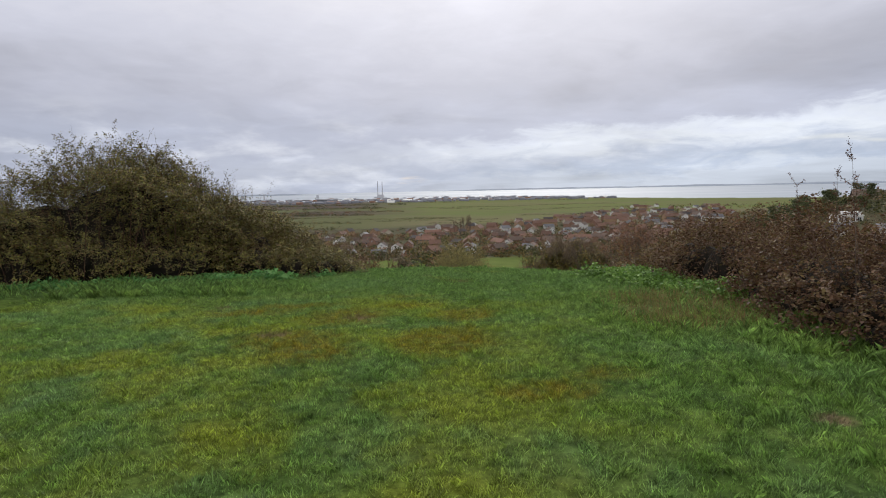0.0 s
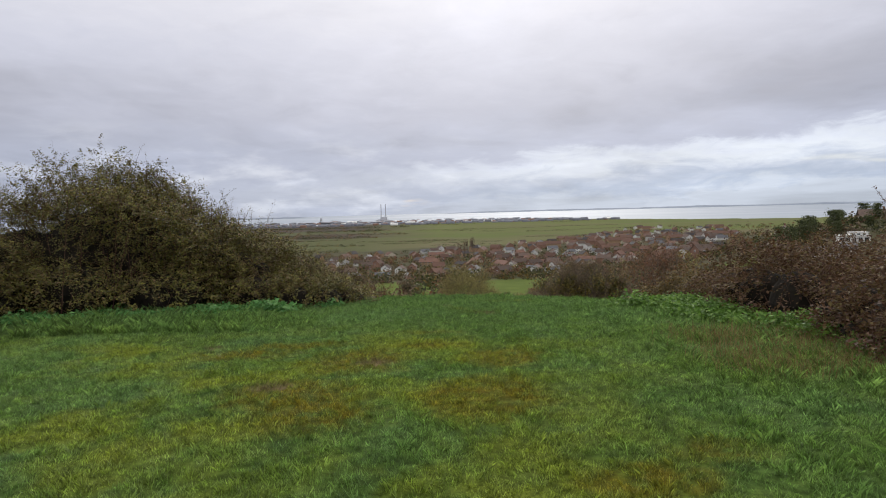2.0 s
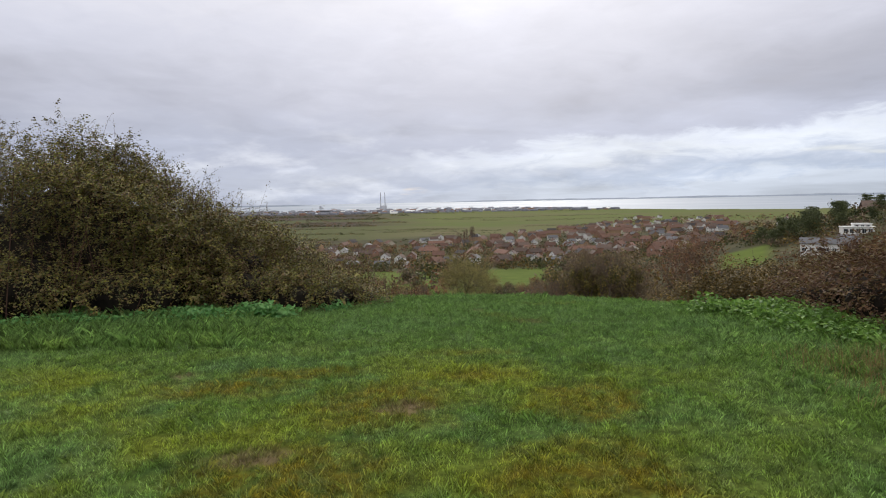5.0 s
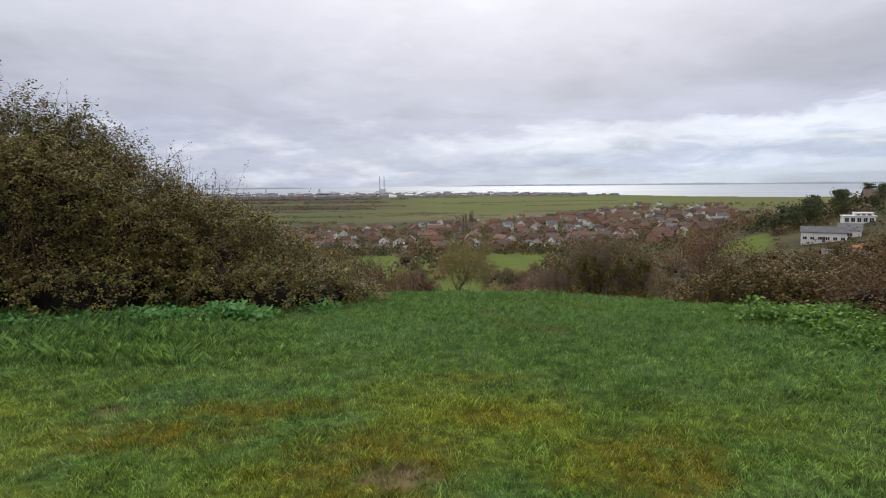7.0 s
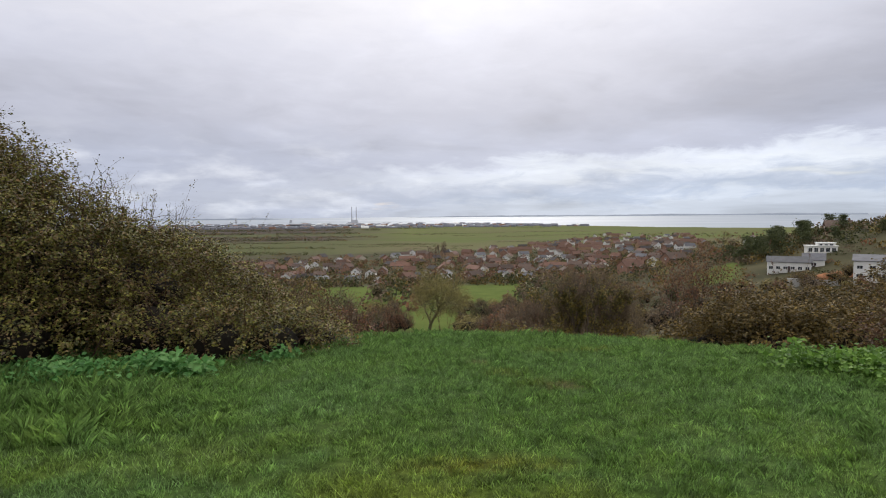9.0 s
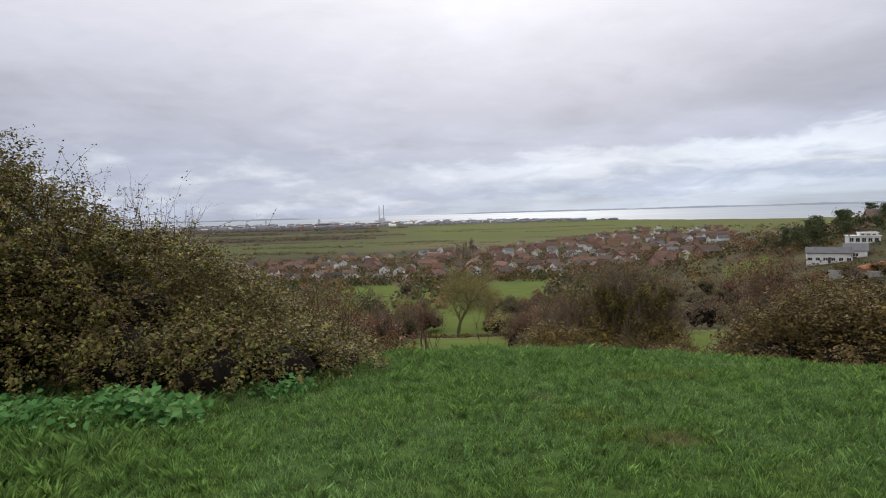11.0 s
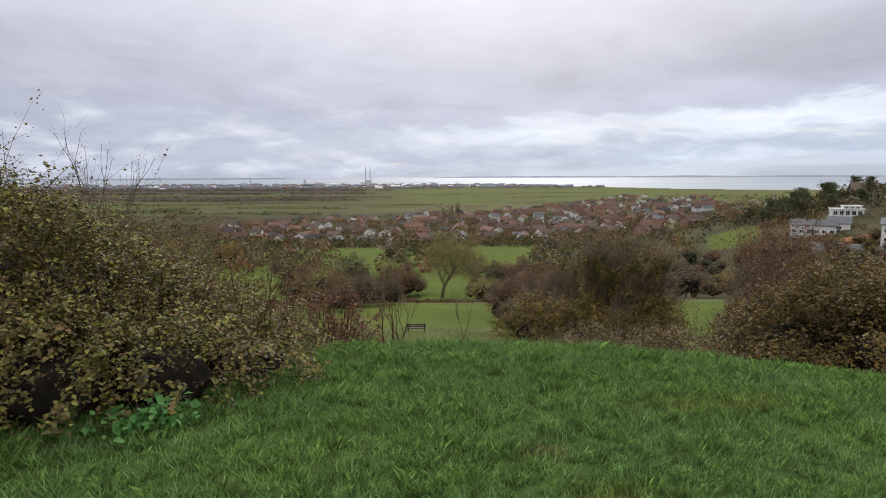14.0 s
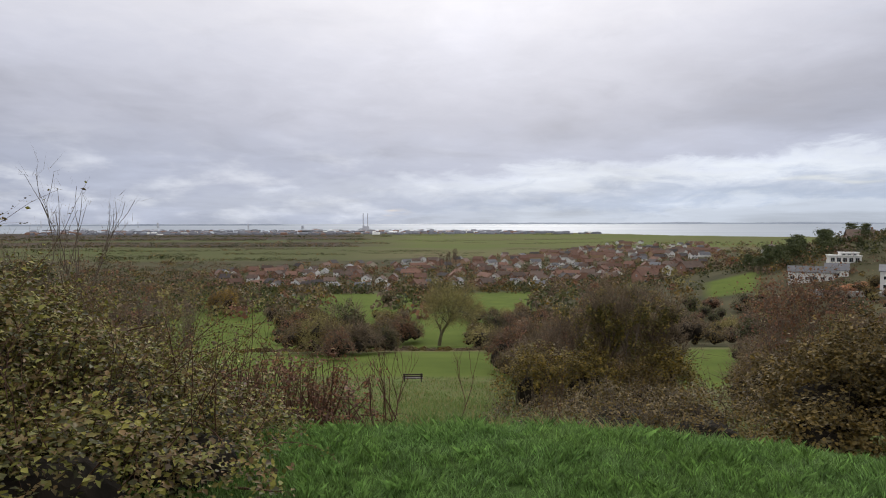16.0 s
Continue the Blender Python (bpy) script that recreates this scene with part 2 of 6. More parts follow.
# ---- the lie of the land ----
PROFILE = [(-400, -6), (-60, -1.0), (0, 0.0), (8, 0.0), (10, -0.03), (12, -0.10), (13.6, -0.19), (15.3, -0.315), (17, -0.92), (20, -1.98), (30, -5.0), (45, -8.9), (64, -12.6), (80, -15.0), (100, -18.0), (140, -25.3),
           (200, -29.0), (270, -33.0), (400, -42.0), (600, -48.0), (1000, -52.5), (2000, -54.5), (4600, -56.0)]
PX, PZ = np.array([p[0] for p in PROFILE], float), np.array([p[1] for p in PROFILE], float)
SEA = -57.0
NP_RNG = np.random.default_rng(7)


def smooth_noise(x, y, seed=0):
    """Cheap waves in place of noise, for whole arrays."""
    x, y = np.asarray(x, float), np.asarray(y, float)
    r = np.random.default_rng(100 + seed)
    out = 0
    for k in range(7):
        a, f, p = r.uniform(0, 6.283), r.uniform(0.6, 1.9), r.uniform(0, 6.283)
        out = out + np.sin(f * (x * math.cos(a) + y * math.sin(a)) + p)
    return out / 7


def coast(x, y):
    """How far, in metres, the place lies inland of the shore."""
    ang = x / np.maximum(y, 1.0)
    c = np.interp(ang, [-1.5, -0.35, -0.12, 0.0, 0.1, 0.3, 0.47, 0.8, 2], [4300, 4300, 4200, 3900, 3400, 2600, 2150, 1900, 1800])
    return c + 90 * smooth_noise(ang * 40, y * 0, 3) - y


def height(x, y):
    x, y = np.asarray(x, float), np.asarray(y, float)
    near = np.clip(1 - np.abs(y - 15) / 25, 0, 1)
    yy = y + 0.10 * np.clip(x - 1.5, 0, 5) ** 2 * near + 0.10 * np.clip(-x - 5, 0, 30) * near
    z = np.interp(yy, PX, PZ)
    z = (z * 2 + np.interp(yy - 0.35, PX, PZ) + np.interp(yy + 0.35, PX, PZ)) / 4
    # the ridge with the houses and pines
    z = z + 28.5 * np.exp(-(((x - 235) / 95) ** 2 + ((y - 270) / 130) ** 2)) + 14 * np.exp(-(((x - 430) / 230) ** 2 + ((y - 620) / 260) ** 2))
    z = z + np.where(y > 24, 0.5, 0.0) * smooth_noise(x / 16, y / 16, 1) * np.clip((y - 24) / 40, 0, 1)
    z = z + 0.035 * smooth_noise(x * 1.1, y * 1.1, 2) * np.clip(1 - np.abs(y) / 60, 0.2, 1)
    inland = coast(x, y)
    z = np.where(y > 900, np.minimum(z, np.where(inland > 0, z, SEA - 3)), z)
    return z


def ground_z(x, y):
    return float(height(np.array([x]), np.array([y]))[0])


def mesh_from(name, verts, faces, smooth=False):
    """A mesh out of whole arrays: verts (n, 3), faces (m, k)."""
    verts, faces = np.asarray(verts, np.float32), np.asarray(faces, np.int32)
    me = bpy.data.meshes.new(name)
    me.vertices.add(len(verts))
    me.vertices.foreach_set("co", verts.ravel())
    k = faces.shape[1]
    me.loops.add(faces.size)
    me.loops.foreach_set("vertex_index", faces.ravel())
    me.polygons.add(len(faces))
    me.polygons.foreach_set("loop_start", np.arange(0, faces.size, k, dtype=np.int32))
    if smooth:
        me.polygons.foreach_set("use_smooth", np.ones(len(faces), bool))
    me.update(calc_edges=True)
    return me


def thing(name, label, category, group="", kind="", at=(0, 0, 0)):
    ob = tagged(new(name), label, category, group, kind)
    ob.empty_display_size = 0.2
    ob.location = at
    return ob


def link_part(name, me, mat, parent, label=""):
    ob = new(name, me)
    if mat:
        me.materials.append(mat)
    ob.parent = parent
    if label:
        tagged(ob, label)
    return ob


def part(name, bm, mat, parent, label=""):
    me = bpy.data.meshes.new(name)
    bm.to_mesh(me)
    bm.free()
    return link_part(name, me, mat, parent, label)


def build_ground():
    ang = np.concatenate([np.linspace(-180, -48, 60, endpoint=False), np.linspace(-48, 48, 300, endpoint=False), np.linspace(48, 180, 60, endpoint=False)])
    rad = np.concatenate([np.linspace(0.15, 12, 90, endpoint=False), 12 * (4780 / 12) ** np.linspace(0, 1, 220)])
    a, r = np.meshgrid(np.radians(ang), rad, indexing="ij")
    x, y = r * np.sin(a), 8 + r * np.cos(a)
    v = np.stack([x, y, height(x, y)], -1).reshape(-1, 3)
    na, nr = len(ang), len(rad)
    i, j = np.meshgrid(np.arange(na), np.arange(nr - 1), indexing="ij")
    i2 = (i + 1) % na
    f = np.stack([i * nr + j, i2 * nr + j, i2 * nr + j + 1, i * nr + j + 1], -1).reshape(-1, 4)
    # the hub
    v = np.vstack([v, [[0, 8, ground_z(0, 8)]]])
    hub = len(v) - 1
    me = mesh_from("ground", v, f[:, ::-1], True)
    bm = bmesh.new()
    bm.from_mesh(me)
    bm.verts.ensure_lookup_table()
    for k in range(na):
        bm.faces.new((bm.verts[hub], bm.verts[((k + 1) % na) * nr], bm.verts[k * nr]))
    bm.to_mesh(me)
    bm.free()
    ob = tagged(new("ground", me), "grassy hilltop falling to fields, a village and marsh", "ground", kind="structure")
    me.materials.append(ground_material())
    return ob


MOSS = [(0.83, 8.5, 0.55, 0.55, 0.9), (0.44, 7.2, 0.6, 0.45, 0.9), (2.05, 7.1, 0.55, 0.5, 1.0), (2.3, 8.3, 0.4, 0.3, 0.8), (2.85, 5.5, 0.42, 0.22, 0.9), (3.4, 5.9, 0.3, 0.2, 0.6), (0.0, 9.4, 0.55, 0.2, 0.8), (0.7, 6.75, 0.5, 0.4, 0.8),
        (-0.5, 9.0, 0.6, 0.3, 0.7), (1.55, 9.2, 0.4, 0.25, 0.6), (2.35, 8.55, 0.45, 0.35, 0.7), (1.5, 10.05, 0.5, 0.15, 0.5), (2.0, 12.3, 0.22, 0.16, 0.5), (2.36, 11.86, 0.3, 0.16, 0.7), (2.66, 13.5, 0.3, 0.14, 0.6), (3.17, 13.55, 0.3, 0.14, 0.7)]
BARE = [(0.98, 8.36, 0.2, 0.14, 0.9), (0.16, 7.52, 0.22, 0.13, 0.7), (4.6, 4.75, 0.13, 0.1, 0.9), (-1.0, 9.4, 0.16, 0.09, 0.7), (1.78, 12.8, 0.12, 0.07, 0.8), (2.4, 11.8, 0.15, 0.09, 0.6)]


def patches(m, rows, ragged):
    """Worn and mossy patches with ragged rims: the greatest of them at each place."""
    total = None
    warp = m.math("MULTIPLY", m.math("SUBTRACT", m.noise(3.2, 4, 0.65), 0.5), ragged)
    for x, y, rx, ry, k in rows:
        v = m.t.nodes.new("ShaderNodeVectorMath")
        v.operation = "SUBTRACT"
        m.t.links.new(m.t.nodes.new("ShaderNodeNewGeometry").outputs["Position"], v.inputs[0])
        v.inputs[1].default_value = (x, y, 0)
        s = m.t.nodes.new("ShaderNodeVectorMath")
        s.operation = "MULTIPLY"
        m.t.links.new(v.outputs[0], s.inputs[0])
        s.inputs[1].default_value = (1 / rx, 1 / ry, 0)
        d = m.t.nodes.new("ShaderNodeVectorMath")
        d.operation = "LENGTH"
        m.t.links.new(s.outputs[0], d.inputs[0])
        near = m.math("MULTIPLY", m.math("SUBTRACT", 1.35, m.math("ADD", d.outputs["Value"], warp), True), 1.5 * k, True)
        total = near if total is None else m.math("MAXIMUM", total, near)
    return total


def lawn_color(m, gain=1.0):
    """Turf: deep green, dew-grey drifts, yellow moss and a few worn bare spots."""
    g = gain
    n1, n2 = m.noise(0.7, 5, 0.62, None, 0.8), m.noise(2.6, 4, 0.6)
    green = m.ramp(n2, [(0.28, (0.050 * g, 0.088 * g, 0.020 * g)), (0.5, (0.083 * g, 0.143 * g, 0.029 * g)), (0.72, (0.13 * g, 0.195 * g, 0.044 * g))])
    dew = m.ramp(n1, [(0.44, 0.0), (0.66, 0.45)])
    col = m.mix(dew, green, (0.11 * g, 0.185 * g, 0.072 * g))
    sep = m.t.nodes.new("ShaderNodeSeparateXYZ")
    m.t.links.new(m.pos(), sep.inputs[0])
    # moss yellows the level part of the lawn
    zone = m.math("MULTIPLY", m.ramp(m.math("MULTIPLY", sep.outputs[1], 0.05), [(0.46, 1.0), (0.56, 0.0)]), m.ramp(m.math("ADD", m.math("MULTIPLY", sep.outputs[0], 0.05), 0.5), [(0.20, 0.6), (0.35, 1.0), (0.60, 1.0), (0.70, 0.15)]))
    yellow = m.math("MULTIPLY", m.ramp(m.noise(0.6, 4, 0.6), [(0.44, 0.0), (0.6, 0.7)]), zone, True)
    col = m.mix(yellow, col, (0.17 * g, 0.19 * g, 0.018 * g))
    thin = m.ramp(m.noise(6.0, 4, 0.65), [(0.34, 0.2), (0.62, 0.95)])
    col = m.mix(m.math("MULTIPLY", patches(m, MOSS, 1.4), thin), col, (0.142 * g, 0.117 * g, 0.012 * g))
    # tufts differ in colour from one to the next
    tuft = m.math("ADD", m.math("MULTIPLY", m.noise(11.0, 3, 0.6), 0.6), m.math("MULTIPLY", m.noise(55.0, 2, 0.6), 0.4))
    col = m.mix(1.0, col, m.ramp(tuft, [(0.36, 0.5), (0.5, 0.97), (0.64, 1.6)]), "MULTIPLY")
    # longer, dewy grass towards the brow is a cooler green
    lush = m.ramp(m.math("MULTIPLY", sep.outputs[1], 0.05), [(0.46, 0.0), (0.57, 0.55)])
    col = m.mix(lush, col, m.mix(1.0, (0.078 * g, 0.135 * g, 0.037 * g), m.ramp(tuft, [(0.34, 0.55), (0.5, 0.95), (0.66, 1.5)]), "MULTIPLY"))
    return m.mix(m.math("MULTIPLY", patches(m, BARE, 0.9), thin), col, (0.17, 0.125, 0.075))


def ground_material():
    m = Mat("turf_and_fields", 0.95, 0.03)
    sep = m.t.nodes.new("ShaderNodeSeparateXYZ")
    m.t.links.new(m.pos(), sep.inputs[0])
    x, y, z = sep.outputs
    lawn = lawn_color(m, 0.62)
    rough_n = m.noise(0.6, 5, 0.6)
    rough = m.ramp(rough_n, [(0.3, (0.10, 0.09, 0.04)), (0.5, (0.12, 0.13, 0.05)), (0.7, (0.10, 0.15, 0.045))])
    field = m.ramp(m.noise(0.12, 4), [(0.3, (0.076, 0.105, 0.022)), (0.7, (0.112, 0.145, 0.032))])
    scrub = m.ramp(m.noise(0.05, 5), [(0.3, (0.05, 0.05, 0.03)), (0.7, (0.10, 0.09, 0.05))])
    strips = m.noise(1.0, 4, 0.6, m.pos(1 / 900, 1 / 85, 0), 0.5)
    strips = m.math("ADD", m.math("MULTIPLY", m.math("SUBTRACT", strips, 0.5), 1.7), 0.5)
    marsh = m.ramp(strips, [(0.30, (0.15, 0.12, 0.075)), (0.40, (0.19, 0.165, 0.09)), (0.45, (0.12, 0.185, 0.04)), (0.52, (0.15, 0.21, 0.05)), (0.55, (0.19, 0.16, 0.085)), (0.59, (0.14, 0.20, 0.045)), (0.66, (0.16, 0.15, 0.07)), (0.75, (0.21, 0.18, 0.10))], "EASE")
    brown = m.ramp(strips, [(0.35, (0.098, 0.071, 0.056)), (0.45, (0.120, 0.094, 0.064)), (0.48, (0.083, 0.120, 0.038)), (0.55, (0.098, 0.135, 0.041)), (0.58, (0.112, 0.083, 0.064)), (0.7, (0.075, 0.064, 0.049))])
    cells = m.t.nodes.new("ShaderNodeTexVoronoi")
    cells.inputs["Scale"].default_value = 1.0
    cells.inputs["Randomness"].default_value = 0.85
    m.t.links.new(m.pos(1 / 330, 1 / 150, 0), cells.inputs["Vector"])
    pick = m.t.nodes.new("ShaderNodeSeparateColor")
    m.t.links.new(cells.outputs["Color"], pick.inputs[0])
    plot = m.ramp(pick.outputs[0], [(0.0, (0.123, 0.167, 0.040)), (0.22, (0.167, 0.145, 0.075)), (0.38, (0.114, 0.150, 0.044)), (0.55, (0.194, 0.167, 0.088)), (0.68, (0.141, 0.180, 0.044)), (0.86, (0.132, 0.114, 0.062))], "CONSTANT")
    plot_b = m.ramp(pick.outputs[0], [(0.0, (0.086, 0.062, 0.049)), (0.26, (0.079, 0.109, 0.036)), (0.42, (0.106, 0.079, 0.056)), (0.62, (0.066, 0.056, 0.043)), (0.76, (0.092, 0.115, 0.040)), (0.88, (0.119, 0.092, 0.066))], "CONSTANT")
    drift = m.math("ADD", y, m.math("MULTIPLY", m.math("SUBTRACT", m.noise(1.0, 3, 0.5, m.pos(1 / 260, 1 / 420, 0)), 0.5), 420.0))
    reach = m.math("DIVIDE", drift, 4000.0)
    # pasture in belts between tan reeds and brown marsh
    mid_belt = m.ramp(reach, [(0.24, (0.116, 0.096, 0.058)), (0.295, (0.111, 0.093, 0.055)), (0.31, (0.090, 0.105, 0.035)), (0.44, (0.099, 0.113, 0.035)), (0.47, (0.111, 0.096, 0.049)), (0.50, (0.096, 0.111, 0.035)), (0.64, (0.099, 0.105, 0.038)), (0.68, (0.122, 0.105, 0.064))])
    west_belt = m.ramp(reach, [(0.19, (0.086, 0.068, 0.047)), (0.207, (0.090, 0.101, 0.040)), (0.31, (0.094, 0.104, 0.043)), (0.325, (0.076, 0.058, 0.047)), (0.40, (0.079, 0.061, 0.050)), (0.415, (0.086, 0.094, 0.043)), (0.45, (0.086, 0.090, 0.043)), (0.46, (0.072, 0.058, 0.049)), (0.7, (0.076, 0.063, 0.056))])
    marsh = m.mix(0.35, m.mix(0.5, marsh, plot), mid_belt)
    marsh = m.mix(0.5, marsh, mid_belt)
    brown = m.mix(0.8, m.mix(0.6, brown, plot_b), west_belt)
    left = m.math("DIVIDE", m.math("SUBTRACT", 0.0, m.math("DIVIDE", x, m.math("MAXIMUM", y, 1.0))), 0.14, True)
    marsh = m.mix(left, marsh, brown)
    wave = m.math("MULTIPLY", m.math("SUBTRACT", m.noise(0.02, 3), 0.5), 60.0)
    yw = m.math("ADD", y, wave)

    def step(at, soft):
        return m.math("DIVIDE", m.math("SUBTRACT", yw, at - soft), 2.0 * soft, True)

    edge = m.math("ADD", y, m.math("MULTIPLY", m.math("SUBTRACT", m.noise(1.3, 3), 0.5), 1.2))
    s1 = m.math("DIVIDE", m.math("SUBTRACT", edge, 16.3), 0.8, True)
    col = m.mix(s1, lawn, rough)
    # open fields lie in the middle, scrub land to the sides
    across = m.math("DIVIDE", m.math("SUBTRACT", x, 1.2), m.math("MAXIMUM", m.math("SUBTRACT", y, 11.0), 1.0))
    mid = m.math("MULTIPLY", m.math("DIVIDE", m.math("ADD", across, 0.50), 0.03, True), m.math("DIVIDE", m.math("SUBTRACT", 0.20, across), 0.03, True))
    side = m.math("MULTIPLY", m.math("DIVIDE", m.math("SUBTRACT", across, m.ramp(m.math("DIVIDE", y, 400.0), [(0.3, 0.34), (0.5, 0.46)])), 0.02, True), m.math("MULTIPLY", m.math("DIVIDE", m.math("SUBTRACT", 0.57, across), 0.03, True), m.ramp(m.math("DIVIDE", y, 400.0), [(0.26, 1.0), (0.28, 0.0), (0.56, 0.0), (0.58, 1.0), (0.67, 1.0), (0.69, 0.0)])))
    field = m.mix(m.math("MAXIMUM", mid, side), scrub, field)
    hay = m.math("MULTIPLY", m.math("DIVIDE", m.math("SUBTRACT", yw, 101.0), 2.0, True), m.math("DIVIDE", m.math("SUBTRACT", 112.0, yw), 2.0, True))
    field = m.mix(m.math("MULTIPLY", hay, 0.8), field, (0.13, 0.12, 0.055))
    near_field = m.math("MULTIPLY", m.math("DIVIDE", m.math("SUBTRACT", y, 54.0), 2.0, True), m.math("DIVIDE", m.math("SUBTRACT", across, 0.38), 0.02, True))
    col = m.mix(m.math("MAXIMUM", m.math("DIVIDE", m.math("SUBTRACT", y, 66.0), 3.0, True), near_field), col, field)
    col = m.mix(step(340, 8), col, scrub)
    near_plain = m.math("ADD", y, m.math("MULTIPLY", left, 90.0))
    col = m.mix(m.math("DIVIDE", m.math("SUBTRACT", m.math("ADD", near_plain, wave), 850.0), 60.0, True), col, marsh)
    mud = m.ramp(m.noise(1.0, 4, 0.6, m.pos(1 / 1500, 1 / 300, 0)), [(0.35, (0.11, 0.085, 0.065)), (0.6, (0.16, 0.12, 0.085)), (0.7, (0.10, 0.12, 0.06))])
    far = m.mix(m.math("DIVIDE", m.math("SUBTRACT", y, 2700.0), 400.0, True), col, mud)
    n = m.noise(9, 5)
    m.bump(n, 0.5, 0.03)
    return m.color(far)


build_ground()


def build_water():
    bm = bmesh.new()
    rows = []
    for y, z in ((1500, SEA), (2600, SEA), (3600, SEA + 9), (4300, SEA + 24), (4660, SEA + 34)):
        rows.append([bm.verts.new((x, y, z if z > SEA else SEA)) for x in np.linspace(-4400, 4400, 23)])
    for a, c in zip(rows, rows[1:]):
        for k in range(22):
            bm.faces.new((a[k], a[k + 1], c[k + 1], c[k]))
    me = bpy.data.meshes.new("water")
    bm.to_mesh(me)
    bm.free()
    tagged(new("water", me), "pale grey estuary water under an overcast sky", "water", kind="structure")
    m = Mat("estuary_water", 0.4, 0.3)
    m.bump(m.noise(1.0, 4, 0.6, m.pos(1 / 40, 1 / 90, 0)), 0.25, 2.0)
    me.materials.append(m.color(m.ramp(m.noise(1.0, 4, 0.5, m.pos(1 / 1800, 1 / 260, 0)), [(0.35, (0.21, 0.255, 0.31)), (0.65, (0.30, 0.335, 0.38))])))


build_water()

# ---- plants: shared makers ----
def unit(v):
    return v / np.maximum(np.linalg.norm(v, axis=-1, keepdims=True), 1e-9)


def leaves_mesh(name, centres, normals, sizes, rng, long=1.5, fold=0.25):
    """Folded, pointed leaves: two triangles about a midrib."""
    n = len(centres)
    nrm = unit(normals)
    t = unit(np.cross(nrm, unit(rng.normal(size=(n, 3)))))
    b = np.cross(nrm, t)
    s = sizes[:, None]
    v = np.stack([centres - t * s * long * 0.5, centres + b * s * 0.5 + nrm * s * fold, centres + t * s * long * 0.5 - nrm * s * 0.15, centres - b * s * 0.5 + nrm * s * fold], 1)
    i = np.arange(n)[:, None] * 4
    f = np.concatenate([i + [0, 1, 2], i + [0, 2, 3]], 0)
    return mesh_from(name, v.reshape(-1, 3), f)


def segs_mesh(name, segs, sides=4):
    """Tapered limbs: rows of start, end and the radius at each."""
    s = np.asarray(segs, float)
    p, q, r0, r1 = s[:, 0:3], s[:, 3:6], s[:, 6], s[:, 7]
    d = unit(q - p)
    up = np.where(np.abs(d[:, 2:3]) > 0.9, [[1.0, 0, 0]], [[0, 0, 1.0]])
    a = unit(np.cross(d, up))
    b = np.cross(d, a)
    v = []
    for base, rad in ((p, r0), (q, r1)):
        for k in range(sides):
            w = 2 * math.pi * k / sides
            v.append(base + rad[:, None] * (a * math.cos(w) + b * math.sin(w)))
    v = np.stack(v, 1)
    i = np.arange(len(s))[:, None] * 2 * sides
    f = np.concatenate([i + [k, (k + 1) % sides, sides + (k + 1) % sides, sides + k] for k in range(sides)], 0)
    return mesh_from(name, v.reshape(-1, 3), f, sides > 3)


def lumps_points(lumps, n, rng, shell=(0.72, 1.05), rough=0.16):
    """Points and outward normals strewn over a heap of rounded masses, none deep inside a neighbour. A lump: x, y, z, rx, ry, rz."""
    L = np.asarray(lumps, float)
    area = L[:, 3] * L[:, 4] + L[:, 3] * L[:, 5] + L[:, 4] * L[:, 5]
    k = rng.choice(len(L), n * 2, p=area / area.sum())
    d = unit(rng.normal(size=(n * 2, 3)))
    d[:, 2] = np.where(d[:, 2] < -0.25, -d[:, 2], d[:, 2])
    rad = rng.uniform(*shell, n * 2) ** 0.6
    c, r = L[k, :3], L[k, 3:]
    w = c + d * r
    u, s = w[:, 0] + 0.6 * w[:, 2], w[:, 1] + 0.9 * w[:, 2]
    rad = rad * (1 + rough * (1.4 * smooth_noise(u * 2.2, s * 2.2, 11) + 0.9 * smooth_noise(u * 6.0, s * 6.0, 12) + 0.6 * smooth_noise(u * 15.0, s * 15.0, 13)))
    p = c + d * r * rad[:, None]
    ok = np.ones(len(p), bool)
    for row in L:
        q = ((p - row[:3]) / row[3:])
        ok &= (q ** 2).sum(1) > (min(shell[0], 0.72) * 0.92) ** 2
    p, d = p[ok][:n], unit(d[ok][:n] / L[k][ok][:n, 3:])
    return p, d


def core_mesh(name, lumps, scale, rng, cuts=3):
    """Near-black rounded masses that stand in for the shade inside a bush."""
    bm = bmesh.new()
    for x, y, z, rx, ry, rz in lumps:
        new_v = bmesh.ops.create_icosphere(bm, subdivisions=cuts, radius=1.0)["verts"]
        for v in new_v:
            k = scale * (1 + 0.12 * noise.noise(v.co * 2.3 + Vector((x, y, z))))
            v.co = Vector((x + v.co.x * rx * k, y + v.co.y * ry * k, z + v.co.z * rz * k))
    me = bpy.data.meshes.new(name)
    bm.to_mesh(me)
    bm.free()
    return me


def arching(rng, p, d, length, droop, r, steps=6):
    """A cane that climbs along d and arches over."""
    out, q, v = [], np.array(p, float), np.array(d, float)
    for k in range(steps):
        v = unit(v + np.array([0, 0, -droop / steps]) + rng.normal(size=3) * 0.10)
        nq = q + v * length / steps
        out.append([*q, *nq, r * (1 - 0.8 * k / steps), r * (1 - 0.8 * (k + 1) / steps)])
        q = nq
    return out


# near-black colour: the shade between leaves, put into a solid core
CORE = bark("inner_shade", (0.012, 0.010, 0.008), (0.035, 0.028, 0.02), 9)


